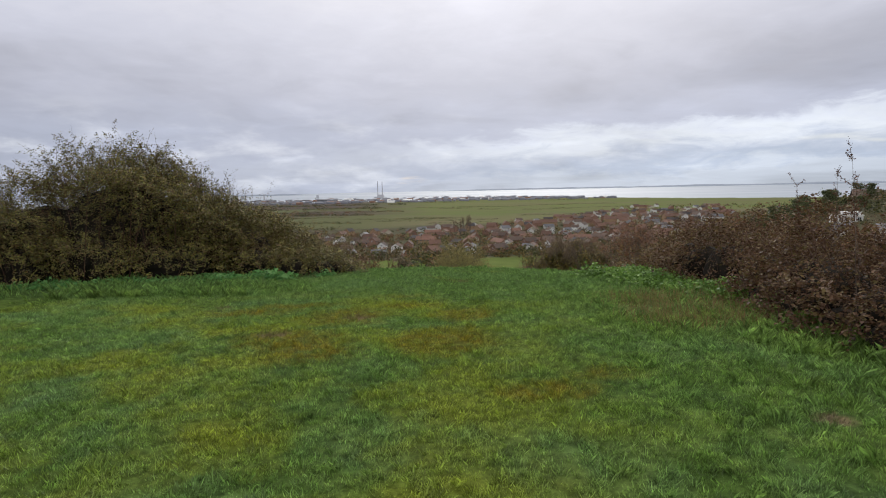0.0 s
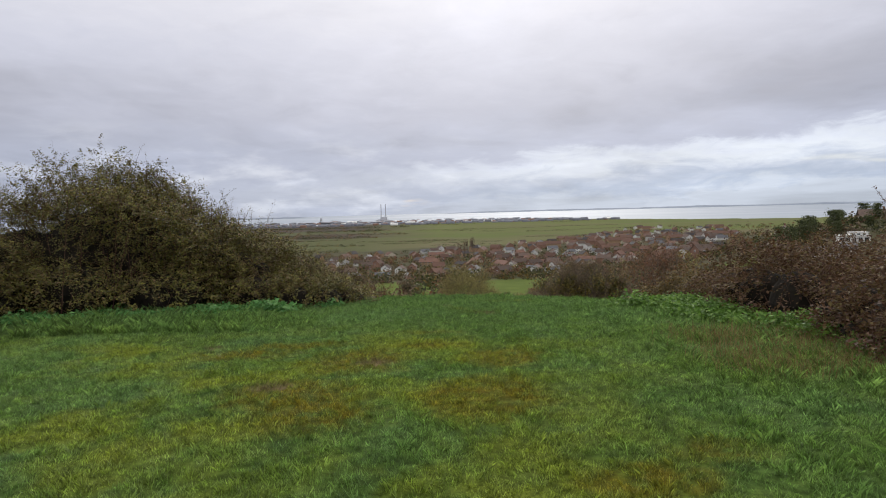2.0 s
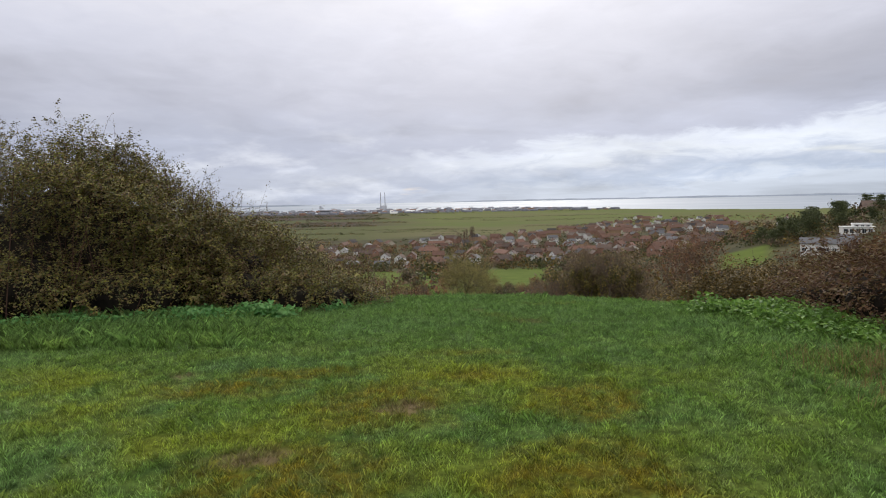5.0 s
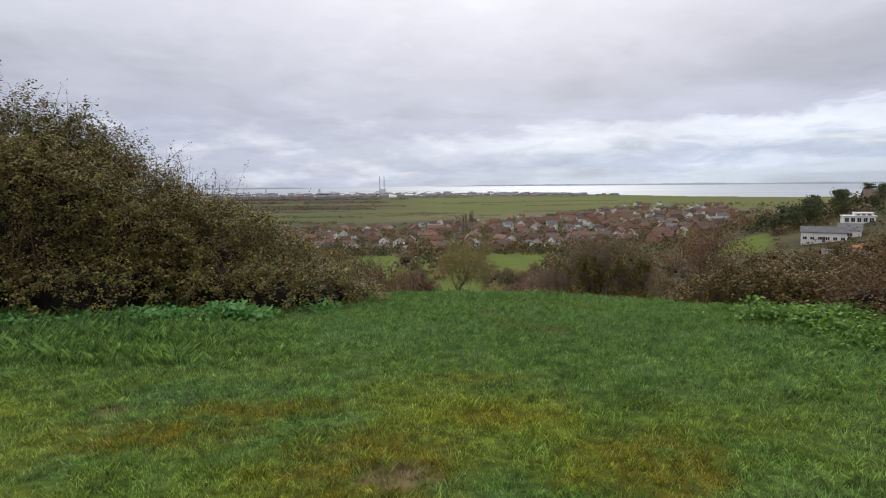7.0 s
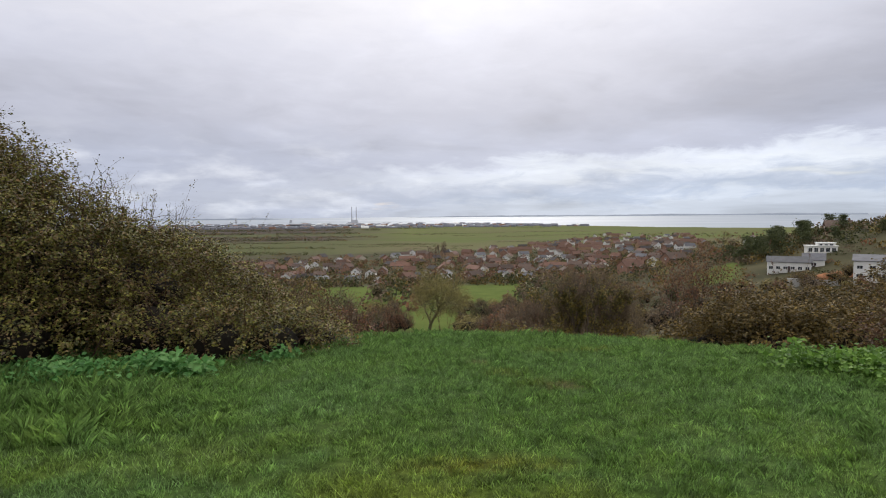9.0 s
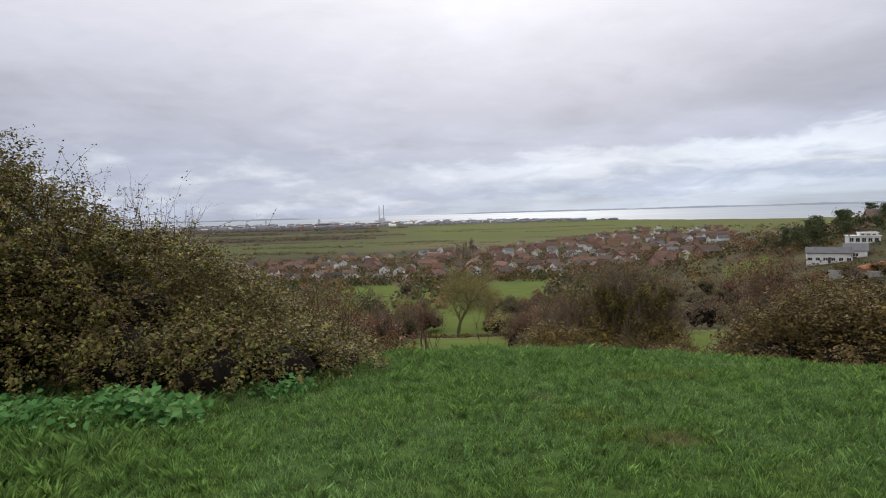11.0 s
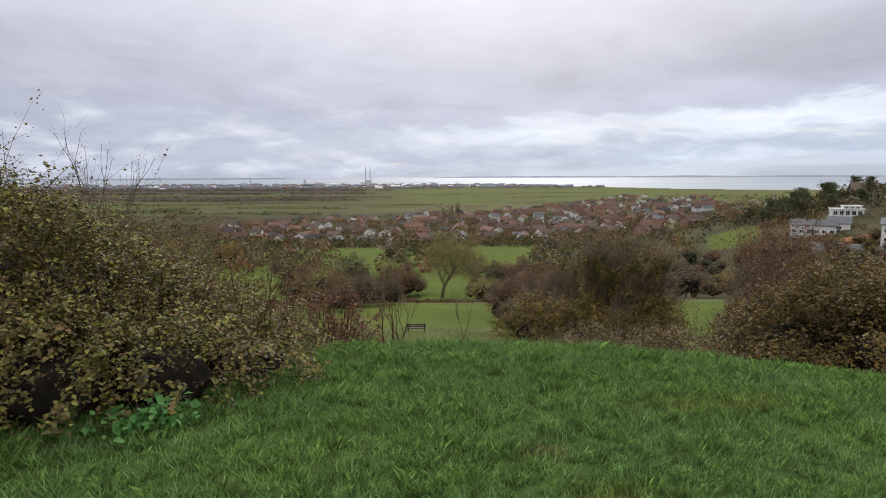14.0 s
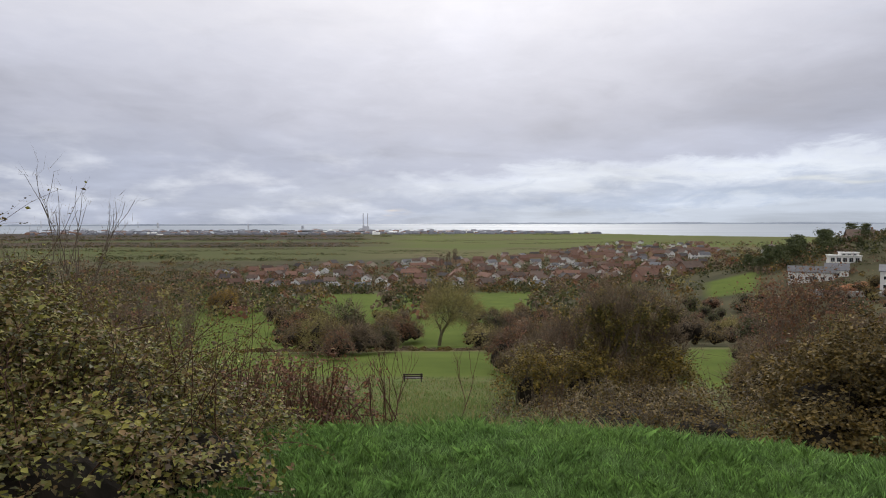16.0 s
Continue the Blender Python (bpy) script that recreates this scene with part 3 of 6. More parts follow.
def bush(name, label, category, lumps, n_leaf, leaf_size, leaf_mat, seed, n_cane=120, cane=(0.5, 1.2), cane_mat=None, group="", core=0.78, wispy=None, shell=(0.72, 1.05), rough=0.16, thick=1.0):
    """A bush of leaves over a shade-dark core, with canes arching out. Lumps lie in the world."""
    rng = np.random.default_rng(seed)
    x0, y0 = lumps[0][0], lumps[0][1]
    base = Vector((x0, y0, ground_z(x0, y0) - 0.05))
    ob = thing(name, label, category, group, at=base)
    rel = [(l[0] - base.x, l[1] - base.y, l[2] - base.z, *l[3:]) for l in lumps]
    # leaves sit in sprays along short shoots
    per = 22
    q, d = lumps_points(rel, n_leaf // per, rng, shell, rough)
    shoot = unit(d + rng.normal(size=d.shape) * 0.75 + np.array([0, 0, 0.15]))
    k = np.repeat(np.arange(len(q)), per)
    w = np.tile(np.linspace(-0.2, 1.0, per), len(q))[:, None]
    p = q[k] + shoot[k] * w * leaf_size * 8.0 + rng.normal(size=(len(k), 3)) * leaf_size * 0.9 - np.array([0, 0, 1]) * w ** 2 * leaf_size * 2.6
    up = unit(d[k] * 0.35 + np.array([0, 0, 0.8]) + rng.normal(size=(len(k), 3)) * 0.42)
    link_part("foliage", leaves_mesh("foliage", p, up, rng.uniform(0.55, 1.35, len(p)) * leaf_size, rng, 1.45, 0.18), leaf_mat, ob)
    # dark masses behind the leaves take the place of deep shade
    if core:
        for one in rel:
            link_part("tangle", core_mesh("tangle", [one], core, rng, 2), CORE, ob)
    segs = []
    cp, cd = lumps_points(rel, n_cane, rng, (0.7, 0.9))
    for a, b in zip(cp, cd):
        up_d = unit(b + np.array([0, 0, 0.5]) + rng.normal(size=3) * 0.4)
        segs += arching(rng, a, up_d, rng.uniform(*cane), rng.uniform(0.2, 1.6), rng.uniform(0.0025, 0.005) * max(1.0, leaf_size / 0.05) * thick)
    # inner stems
    for a in p[:: max(1, len(p) // 160)]:
        foot = np.array([a[0] * 0.9 + rng.normal() * 0.2, a[1] * 0.9 + rng.normal() * 0.2, 0.0])
        segs.append([*foot, *a, 0.012, 0.004])
    if segs:
        link_part("cane_tangle", segs_mesh("cane_tangle", segs, 3), cane_mat or CANE, ob)
    # leaves along the wisps
    if segs and wispy:
        sg = np.array(segs[: n_cane * 6])
        k = rng.integers(0, len(sg), wispy)
        w = rng.uniform(0, 1, (wispy, 1))
        c = sg[k, 0:3] * (1 - w) + sg[k, 3:6] * w + rng.normal(size=(wispy, 3)) * 0.02
        link_part("sparse_leaves", leaves_mesh("sparse_leaves", c, rng.normal(size=(wispy, 3)) + [0, 0, 0.6], rng.uniform(0.3, 0.8, wispy) * leaf_size, rng), leaf_mat, ob)
    return ob


def branching(rng, p, d, length, r, depth, segs, tips, spread=0.5, up=0.15, kids=(2, 4), bend=0.12):
    q, v = np.array(p, float), np.array(d, float)
    steps = 3
    pts = []
    for k in range(steps):
        v = unit(v + rng.normal(size=3) * bend + np.array([0, 0, up * 0.3]))
        nq = q + v * length / steps
        segs.append([*q, *nq, r * (1 - 0.4 * k / steps), r * (1 - 0.4 * (k + 1) / steps)])
        q = nq
        pts.append((q.copy(), v.copy()))
    if depth == 0:
        tips.append((q, v))
        return
    n = int(rng.integers(kids[0], kids[1] + 1))
    for k in range(n):
        s, sv = pts[-1] if k < 2 else pts[int(rng.integers(0, 3))]
        nd = unit(sv + unit(rng.normal(size=3)) * spread + np.array([0, 0, up]))
        branching(rng, s, nd, length * rng.uniform(0.6, 0.85), r * 0.58, depth - 1, segs, tips, spread, up, kids, bend)


def twig_spray(tips, rng, per, length, width):
    """Fine twigs at the limbs' ends, each a thin tapered sliver."""
    base = np.array([t[0] for t in tips])
    way = np.array([t[1] for t in tips])
    k = np.repeat(np.arange(len(tips)), per)
    n = len(k)
    d = unit(way[k] * 0.7 + rng.normal(size=(n, 3)) * 0.55 + [0, 0, 0.12])
    p = base[k] + rng.normal(size=(n, 3)) * length * 0.12
    L = rng.uniform(0.4, 1.1, n)[:, None] * length
    side = unit(np.cross(d, rng.normal(size=(n, 3)))) * width
    v = np.stack([p - side, p + side, p + d * L], 1)
    return mesh_from("fine_twigs", v.reshape(-1, 3), np.arange(n * 3).reshape(-1, 3))


def tree_meshes(seed, tall, trunk_r, depth=4, trunk=0.3, spread=0.55, up=0.2, kids=(2, 4), per=14, twig=0.7, twig_w=0.008, sides=5, leaf=0, leaf_size=0.1, leafblob=0.5, stems=1):
    """Meshes of a bare or leafy tree standing at the origin: limbs, twigs and, if wanted, leaves."""
    rng = np.random.default_rng(seed)
    groups, tips = [], []
    for s in range(stems):
        segs = []
        lean = unit(np.array([rng.normal() * (0.08 if stems == 1 else 0.45), rng.normal() * (0.08 if stems == 1 else 0.45), 1.0]))
        start = np.array([0.0, 0, -0.2]) if stems == 1 else np.array([rng.normal() * 0.35, rng.normal() * 0.35, -0.2])
        branching(rng, start, lean, tall * trunk, trunk_r, depth, segs, tips, spread, up, kids)
        groups.append(segs)
    zs = np.array([t[0][2] for t in tips])
    k = tall / max(zs.max() + twig * 0.4, 0.1)
    tips = [(t[0] * k, t[1]) for t in tips]
    out = {}
    for s, segs in enumerate(groups):
        segs = np.array(segs)
        segs[:, :6] *= k
        out["limbs" + "_" * s] = segs_mesh("limbs", segs, sides)
    if per:
        out["twigs"] = twig_spray(tips, rng, per, twig, twig_w)
    if leaf:
        base = np.array([t[0] for t in tips])
        i = rng.integers(0, len(base), leaf)
        c = base[i] + rng.normal(size=(leaf, 3)) * leafblob
        out["leaves"] = leaves_mesh("leaves", c, rng.normal(size=(leaf, 3)) + [0, 0, 0.8], rng.uniform(0.6, 1.3, leaf) * leaf_size, rng)
    return out


def plant_tree(name, label, category, meshes, mats, x, y, scale=1.0, turn=0.0, group="", sink=0.0):
    ob = thing(name, label, category, group, at=(x, y, ground_z(x, y) - sink))
    ob.rotation_euler = (0, 0, turn)
    ob.scale = (scale, scale, scale)
    for part_name, me in meshes.items():
        link_part({"limbs": "trunk", "twigs": "twig_crown", "leaves": "crown"}[part_name.rstrip("_")], me, None if me.materials else mats[part_name.rstrip("_")], ob)
    return ob


# ---- the hilltop: brambles, hedge, nettles ----
def hilltop_bushes():
    # the tall bramble mound at the lawn's edge
    bush("bramble_mound", "tall dark green and brown bramble mound beside the lawn", "bush",
         [(-4.9, 14.0, 0.8, 1.6, 1.4, 1.55), (-3.9, 13.9, 0.7, 1.3, 1.2, 1.4), (-6.2, 13.9, 0.6, 1.5, 1.4, 1.35), (-2.9, 14.0, 0.5, 1.15, 1.05, 1.1), (-2.2, 14.2, 0.25, 1.0, 0.95, 0.95), (-1.5, 14.5, 0.05, 0.85, 0.85, 0.72),
          (-0.9, 15.0, -0.15, 0.75, 0.75, 0.52), (-3.3, 13.2, 0.15, 1.2, 0.75, 0.7), (-4.8, 13.2, 0.25, 1.3, 0.8, 0.8), (-1.8, 13.65, 0.05, 0.8, 0.6, 0.55), (-0.95, 14.2, -0.1, 0.5, 0.5, 0.42), (-1.2, 15.8, -0.35, 1.1, 0.9, 0.6),
          (-2.6, 15.5, 0.0, 1.3, 1.1, 0.9), (-0.35, 15.6, -0.45, 0.55, 0.6, 0.42), (-6.3, 12.9, 0.1, 1.1, 0.8, 0.75), (-4.5, 14.4, 1.5, 0.9, 0.8, 0.9), (-1.05, 13.5, -0.05, 0.55, 0.45, 0.42), (-0.5, 13.85, -0.1, 0.5, 0.45, 0.36), (-0.15, 14.5, -0.2, 0.5, 0.5, 0.32)], 215000, 0.0255, BRAMBLE, 21, 1500, (0.3, 0.95), None, wispy=40000, core=0.6, shell=(0.7, 1.06), rough=0.46)
    bush("thorn_thicket", "brown and green thorn thicket behind the bramble mound", "bush",
         [(-9.0, 13.6, 0.6, 1.5, 1.4, 1.5), (-7.8, 13.2, 0.2, 1.0, 0.9, 0.8), (-10.6, 13.0, 0.7, 1.6, 1.5, 1.6)], 36000, 0.036, BRAMBLE, 22, 500, (0.3, 1.0), None, wispy=7000, core=0.7, shell=(0.8, 1.04), rough=0.4)
    # the low reddish hedge along the other side
    hedge = [(6.75 + 0.12 * math.sin(k * 1.7), 5.2 + 0.9 * k, 0.22 - 0.015 * k, 0.75, 0.75, 0.72 + 0.1 * math.sin(k * 2.3)) for k in range(9)]
    hedge += [(7.0, 13.2, -0.15, 0.8, 0.7, 0.5)]
    hedge += [(6.35, 5.0 + 0.75 * k, 0.02, 0.55, 0.5, 0.42) for k in range(6)]
    hedge += [(8.5, 6.0 + 1.5 * k, 0.1 - 0.06 * k, 1.2, 1.1, 0.88) for k in range(6)]
    bush("bramble_hedge", "low reddish-brown bramble hedge with dry leaves", "hedge", hedge, 56000, 0.034, BRAMBLE_DRY, 23, 1500, (0.2, 0.6), None, wispy=12000, core=0.55, shell=(0.75, 1.08), rough=0.4)
    # rust-leaved thorn just over the brow
    bush("rusty_thorn", "rust-leaved thorn shrub with bare stems on the brow", "bush", [(-0.25, 17.4, -0.75, 0.65, 0.6, 0.62), (0.25, 17.9, -1.05, 0.6, 0.6, 0.5), (-0.9, 17.0, -0.7, 0.7, 0.6, 0.55)], 2600, 0.034, SCRUB_RED, 24, 110, (0.25, 0.7), CANE, wispy=1500, core=0, shell=(0.3, 0.9))
    # the bramble bank below the brow, with yellowing leaves
    bush("bramble_bank", "yellow-green bramble bank below the brow of the hill", "bush", [(9.0, 22.4, -2.5, 1.2, 1.2, 1.1), (10.5, 22.2, -2.3, 1.6, 1.4, 1.4), (12.2, 22.6, -2.3, 1.7, 1.5, 1.5), (8.3, 21.6, -2.9, 0.8, 0.8, 0.7), (9.9, 21.0, -2.2, 1.2, 1.0, 0.95), (11.6, 20.8, -2.0, 1.5, 1.1, 1.1), (14.2, 22.0, -2.2, 1.6, 1.4, 1.6)],
         52000, 0.056, SCRUB, 25, 500, (0.3, 0.9), TWIG, wispy=9000, core=0.6, shell=(0.7, 1.05), rough=0.42)
    bush("low_bramble", "low purple-brown bramble patch under the brow", "bush", [(4.4, 21.5, -2.6, 1.3, 0.9, 0.6), (5.9, 21.2, -2.6, 1.2, 0.9, 0.7), (3.2, 22.6, -2.95, 1.0, 0.8, 0.5), (5.2, 23.5, -3.1, 1.4, 1.0, 0.8), (7.0, 24.0, -3.3, 1.3, 1.0, 0.9)], 14000, 0.04, SCRUB, 26, 700, (0.3, 0.8), TWIG, wispy=4000, core=0.6)


hilltop_bushes()


def broad_leaf_patch(name, label, spots, leaf, mat, seed, tall):
    """Low broad-leaved weeds: short stems, each with a few flat leaves."""
    rng = np.random.default_rng(seed)
    x0, y0 = spots[0][0], spots[0][1]
    base = np.array([x0, y0, ground_z(x0, y0)])
    ob = thing(name, label, "weeds", at=base)
    pts = []
    for x, y, rx, ry, n in spots:
        u = rng.normal(size=(n, 2)) * 0.55
        pts.append(np.stack([x + u[:, 0] * rx, y + u[:, 1] * ry], 1))
    p = np.vstack(pts)
    z = height(p[:, 0], p[:, 1])
    h = tall * rng.uniform(0.25, 1.0, len(p)) * (1 + 0.5 * smooth_noise(p[:, 0] * 5, p[:, 1] * 5, 31))
    top = np.stack([p[:, 0], p[:, 1], z + h], 1) - base
    foot = np.stack([p[:, 0], p[:, 1], z - 0.02], 1) - base + rng.normal(size=(len(p), 3)) * [0.03, 0.03, 0]
    link_part("stalk_mass", segs_mesh("stalk_mass", np.hstack([foot, top, np.full((len(p), 1), 0.003), np.full((len(p), 1), 0.0015)]), 3), mat, ob)
    k = np.repeat(np.arange(len(p)), 5)
    w = rng.uniform(0.35, 1.05, len(k))[:, None]
    c = foot[k] * (1 - w) + top[k] * w + rng.normal(size=(len(k), 3)) * [leaf, leaf, leaf * 0.3]
    link_part("leaves", leaves_mesh("leaves", c, rng.normal(size=(len(k), 3)) * 0.45 + [0, -0.2, 1], rng.uniform(0.5, 1.3, len(k)) * leaf, rng, 1.25, 0.12), mat, ob)
    return ob


broad_leaf_patch("nettle_bed", "bright green nettle bed at the foot of the hedge", [(5.75, 11.2, 0.5, 1.0, 1200), (5.5, 12.3, 0.6, 0.4, 800), (6.0, 9.7, 0.35, 0.8, 560), (6.0, 12.4, 0.7, 0.6, 420), (6.3, 8.6, 0.3, 0.7, 120)], 0.045, NETTLE, 41, 0.24)
broad_leaf_patch("mallow_patch", "grey-green mallow leaves along the bramble's foot", [(-2.0, 12.6, 0.7, 0.25, 420), (-1.5, 12.75, 0.3, 0.15, 90), (-3.3, 12.2, 0.8, 0.25, 380), (-4.8, 12.1, 1.0, 0.25, 330), (-0.35, 13.25, 0.2, 0.15, 50)], 0.045, MALLOW, 42, 0.17)
broad_leaf_patch("mallow_clump", "large-leaved pale green mallow clump by the bramble", [(-1.0, 12.5, 0.22, 0.16, 46), (-1.25, 12.6, 0.12, 0.1, 14), (-1.9, 12.4, 0.25, 0.16, 40)], 0.066, MALLOW, 43, 0.2)


# ---- saplings, ivied thorn and the park tree ----
def saplings():
    for k, (x, y, h, seed, stems) in enumerate([(-7.3, 26.3, 6.5, 3, 1), (-9.6, 27.0, 5.9, 5, 1), (-8.7, 26.6, 5.4, 6, 1), (0.62, 17.0, 0.95, 8, 3), (1.6, 18.9, 1.15, 9, 2), (2.9, 19.6, 1.0, 12, 2), (0.15, 18.4, 1.1, 13, 3), (-0.55, 17.3, 1.25, 15, 2), (0.35, 17.6, 1.15, 16, 3), (-9.6, 36.0, 5.6, 14, 4), (-7.9, 35.0, 4.4, 17, 4)]):
        small = h < 2
        me = tree_meshes(seed, h, 0.017 * h / 3 if not small else 0.011, 3, 0.34, 0.34 if not small else 0.5, 0.42, (3, 4) if not small else (2, 3), 4 if not small else 3, 0.5 if not small else 0.14, 0.0032 if not small else 0.002, 4, stems=stems)
        plant_tree("bare_sapling", "leafless grey-brown sapling on the slope", "sapling", me, {"limbs": CANE if small else TWIG, "twigs": FINE_TWIG}, x, y, group="saplings on the slope")
    me = tree_meshes(31, 4.1, 0.042, 4, 0.3, 0.5, 0.28, (2, 4), 6, 0.45, 0.0036, 4, 2600, 0.042, 0.22, stems=3)
    plant_tree("reddish_thorn", "twiggy reddish thorn tree with few leaves", "tree", me, {"limbs": TWIG, "twigs": FINE_TWIG, "leaves": SCRUB_RED}, 9.45, 23.9)
    me = tree_meshes(33, 12.5, 0.36, 5, 0.19, 0.95, 0.02, (3, 4), 13, 1.7, 0.018, 6)
    plant_tree("park_tree", "broad bare tree with olive-green twigs in the field", "tree", me, {"limbs": TRUNK, "twigs": OLIVE_TWIG}, 4.6, 138.5, 1.3)


saplings()


def clad_tree(name, label, x, y, seed, tall, stems, spread, leaf_mat, n_leaf, leaf, clumps=0.3, low=0.0):
    """A many-stemmed thorn with ivy climbing its limbs in uneven clumps."""
    rng = np.random.default_rng(seed)
    ob = thing(name, label, "tree", at=(x, y, ground_z(x, y) - 0.1))
    limbs, tips = [], []
    for k in range(stems):
        segs = []
        a = 6.283 * k / stems + rng.normal() * 0.4
        lean = unit(np.array([math.cos(a) * spread, math.sin(a) * spread, 1.0]))
        branching(rng, (math.cos(a) * 0.35, math.sin(a) * 0.3, -0.2), lean, tall * 0.36, 0.075, 3, segs, tips, 0.5, 0.3, (3, 4), 0.14)
        segs = np.array(segs)
        limbs.append(segs)
    k = tall / (np.vstack(limbs)[:, 5].max() + 0.2)
    for segs in limbs:
        segs[:, :6] *= k
        link_part("trunk", segs_mesh("trunk", segs, 5), TWIG, ob)
    tips = [(t[0] * k, t[1]) for t in tips]
    link_part("twig_crown", twig_spray(tips, rng, 18, 0.7, 0.0065), FINE_TWIG, ob)
    every = np.vstack(limbs)
    every = every[every[:, 5] > low]
    # ivy crowds on some limbs and leaves others bare
    hub = every[rng.choice(len(every), 110, replace=len(every) < 110)]
    i = rng.integers(0, len(hub), n_leaf)
    w = rng.uniform(0, 1, (n_leaf, 1))
    size = rng.uniform(0.4, 1.25, len(hub))[i][:, None]
    d = unit(rng.normal(size=(n_leaf, 3)))
    c = hub[i, 0:3] * (1 - w) + hub[i, 3:6] * w + d * clumps * size * rng.uniform(0.3, 1.0, (n_leaf, 1)) * [1, 1, 1.25]
    link_part("foliage", leaves_mesh("foliage", c, d * 0.6 + [0, 0, 0.5] + rng.normal(size=d.shape) * 0.4, rng.uniform(0.5, 1.35, n_leaf) * leaf, rng), leaf_mat, ob)
    return ob


def thorn_tree():
    clad_tree("ivied_thorn", "ivy-clad thorn tree with yellowing leaves beneath", 10.15, 38.0, 51, 5.8, 7, 0.32, IVY, 12500, 0.08, 0.36)
    clad_tree("brown_thorn", "twiggy reddish-brown thorn tree beside the ivied one", 7.6, 39.6, 57, 4.3, 6, 0.42, SCRUB_RED, 3200, 0.06, 0.4, 1.2)
    clad_tree("bare_thorn", "leafless brown thorn tree among ivy", 11.2, 38.9, 58, 4.9, 5, 0.24, SCRUB, 2600, 0.065, 0.35, 0.8)
    for x, y, n, wide, tall, seed in ((5.7, 36.2, 5200, 1.25, 1.35, 52), (7.7, 36.0, 5600, 1.3, 1.3, 55), (11.0, 36.2, 5200, 1.1, 1.35, 56), (9.8, 35.6, 3200, 1.0, 0.95, 59)):
        z = ground_z(x, y)
        bush("yellowing_shrub", "yellow and olive leaved shrub at the thorn's foot", "bush", [(x, y, z + tall * 0.55, wide, 1.0, tall), (x + 0.5, y + 0.2, z + tall * 0.9, wide * 0.6, 0.8, tall * 0.8)], n, 0.075, GOLD_SCRUB if seed != 59 else SCRUB, seed, 130, (0.5, 1.2), TWIG, "shrubs under the thorn", wispy=1500, core=0.5, shell=(0.55, 1.15), rough=0.5, thick=1.5)


thorn_tree()


# ---- scrub on the slopes ----
def shrub_meshes(seed, n_leaf, leaf, n_twig, flat=1.0):
    """A shrub about 2 m across and 2 m high at the origin: leaf clumps, twigs and a near-black core as inner shade."""
    rng = np.random.default_rng(seed)
    lumps = [(0, 0, 0.85, 0.75, 0.75, 0.95 * flat)] + [(rng.normal() * 0.4, rng.normal() * 0.4, rng.uniform(0.4, 1.15) * flat, *rng.uniform(0.35, 0.62, 3)) for _ in range(6)]
    per = 6
    q, d = lumps_points(lumps, n_leaf // per, rng, (0.6, 1.15), 0.24)
    k = np.repeat(np.arange(len(q)), per)
    p = q[k] + rng.normal(size=(len(k), 3)) * leaf * 1.1
    up = unit(d[k] * 0.5 + rng.normal(size=p.shape) * 0.6 + [0, 0, 0.6])
    out = {"leaves": leaves_mesh("leaves", p, up, rng.uniform(0.5, 1.3, len(p)) * leaf, rng)}
    tp, td = lumps_points(lumps, n_twig, rng, (0.75, 1.0))
    out["twigs"] = twig_spray(list(zip(tp, td)), rng, 4, 0.55, 0.009)
    # the limbs slot holds the core that darkens the shrub's inside
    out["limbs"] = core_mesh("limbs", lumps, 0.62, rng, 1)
    return out


def scrub_clear(x, y):
    """True where grass lies open."""
    a = (x - 1.2) / (y - 11)
    if y < 68:
        return -0.46 < a < 0.16 or 0.385 < a < 0.53
    if y < 108:
        return -0.46 < a < 0.115 or 0.385 < a < 0.53
    if y < 200:
        return -0.42 < a < -0.25 or -0.03 < a < 0.075 or -0.14 < a < -0.09
    if y < 330:
        return -0.16 < a < -0.055 or 0.02 < a < 0.175 or (0.46 < a < 0.56 and 200 < y < 290)
    return False


MID_SPOTS = {k: [] for k in range(5)}
SCRUB_KINDS = [(SCRUB, FINE_TWIG, "olive-brown thorn scrub"), (SCRUB_DARK, FINE_TWIG, "dark evergreen scrub"), (SCRUB_RED, FINE_TWIG, "russet leafless scrub"), (FINE_TWIG, FINE_TWIG, "grey-brown bare scrub"), (OLIVE_TWIG, OLIVE_TWIG, "olive bare scrub"), (YELLOW_LEAF, FINE_TWIG, "yellow autumn tree")]


def joined_shrubs(rows, pool, kind):
    """The scrub too far down the slope to count: alike parts of all the shrubs in one mesh."""
    leaf_mat, twig_mat, label = SCRUB_KINDS[kind]
    arrays = []
    for meshes in pool:
        one = {}
        for n, me in meshes.items():
            co, idx = np.empty(len(me.vertices) * 3, np.float32), np.empty(len(me.loops), np.int32)
            me.vertices.foreach_get("co", co)
            me.loops.foreach_get("vertex_index", idx)
            one[n] = (co.reshape(-1, 3), idx.reshape(-1, 3))
        arrays.append(one)
    # limbs here are the dark cores, shade given as colour
    for n, mat, nm in (("leaves", leaf_mat, "hedge_scrub"), ("twigs", twig_mat, "scrub_twigs"), ("limbs", CORE, "scrub_shade")):
        verts, faces, at = [], [], 0
        for k, x, y, size, tall, turn in rows:
            co, idx = arrays[k][n]
            c, s = math.cos(turn) * size, math.sin(turn) * size
            verts.append(np.stack([co[:, 0] * c - co[:, 1] * s + x, co[:, 0] * s + co[:, 1] * c + y, co[:, 2] * size * tall + ground_z(x, y) - 0.12 * size], 1))
            faces.append(idx + at)
            at += len(co)
        me = mesh_from(nm, np.vstack(verts), np.vstack(faces))
        me.materials.append(mat)
        tagged(new(nm, me), label + " down the slope", "scrub", kind="stuff")


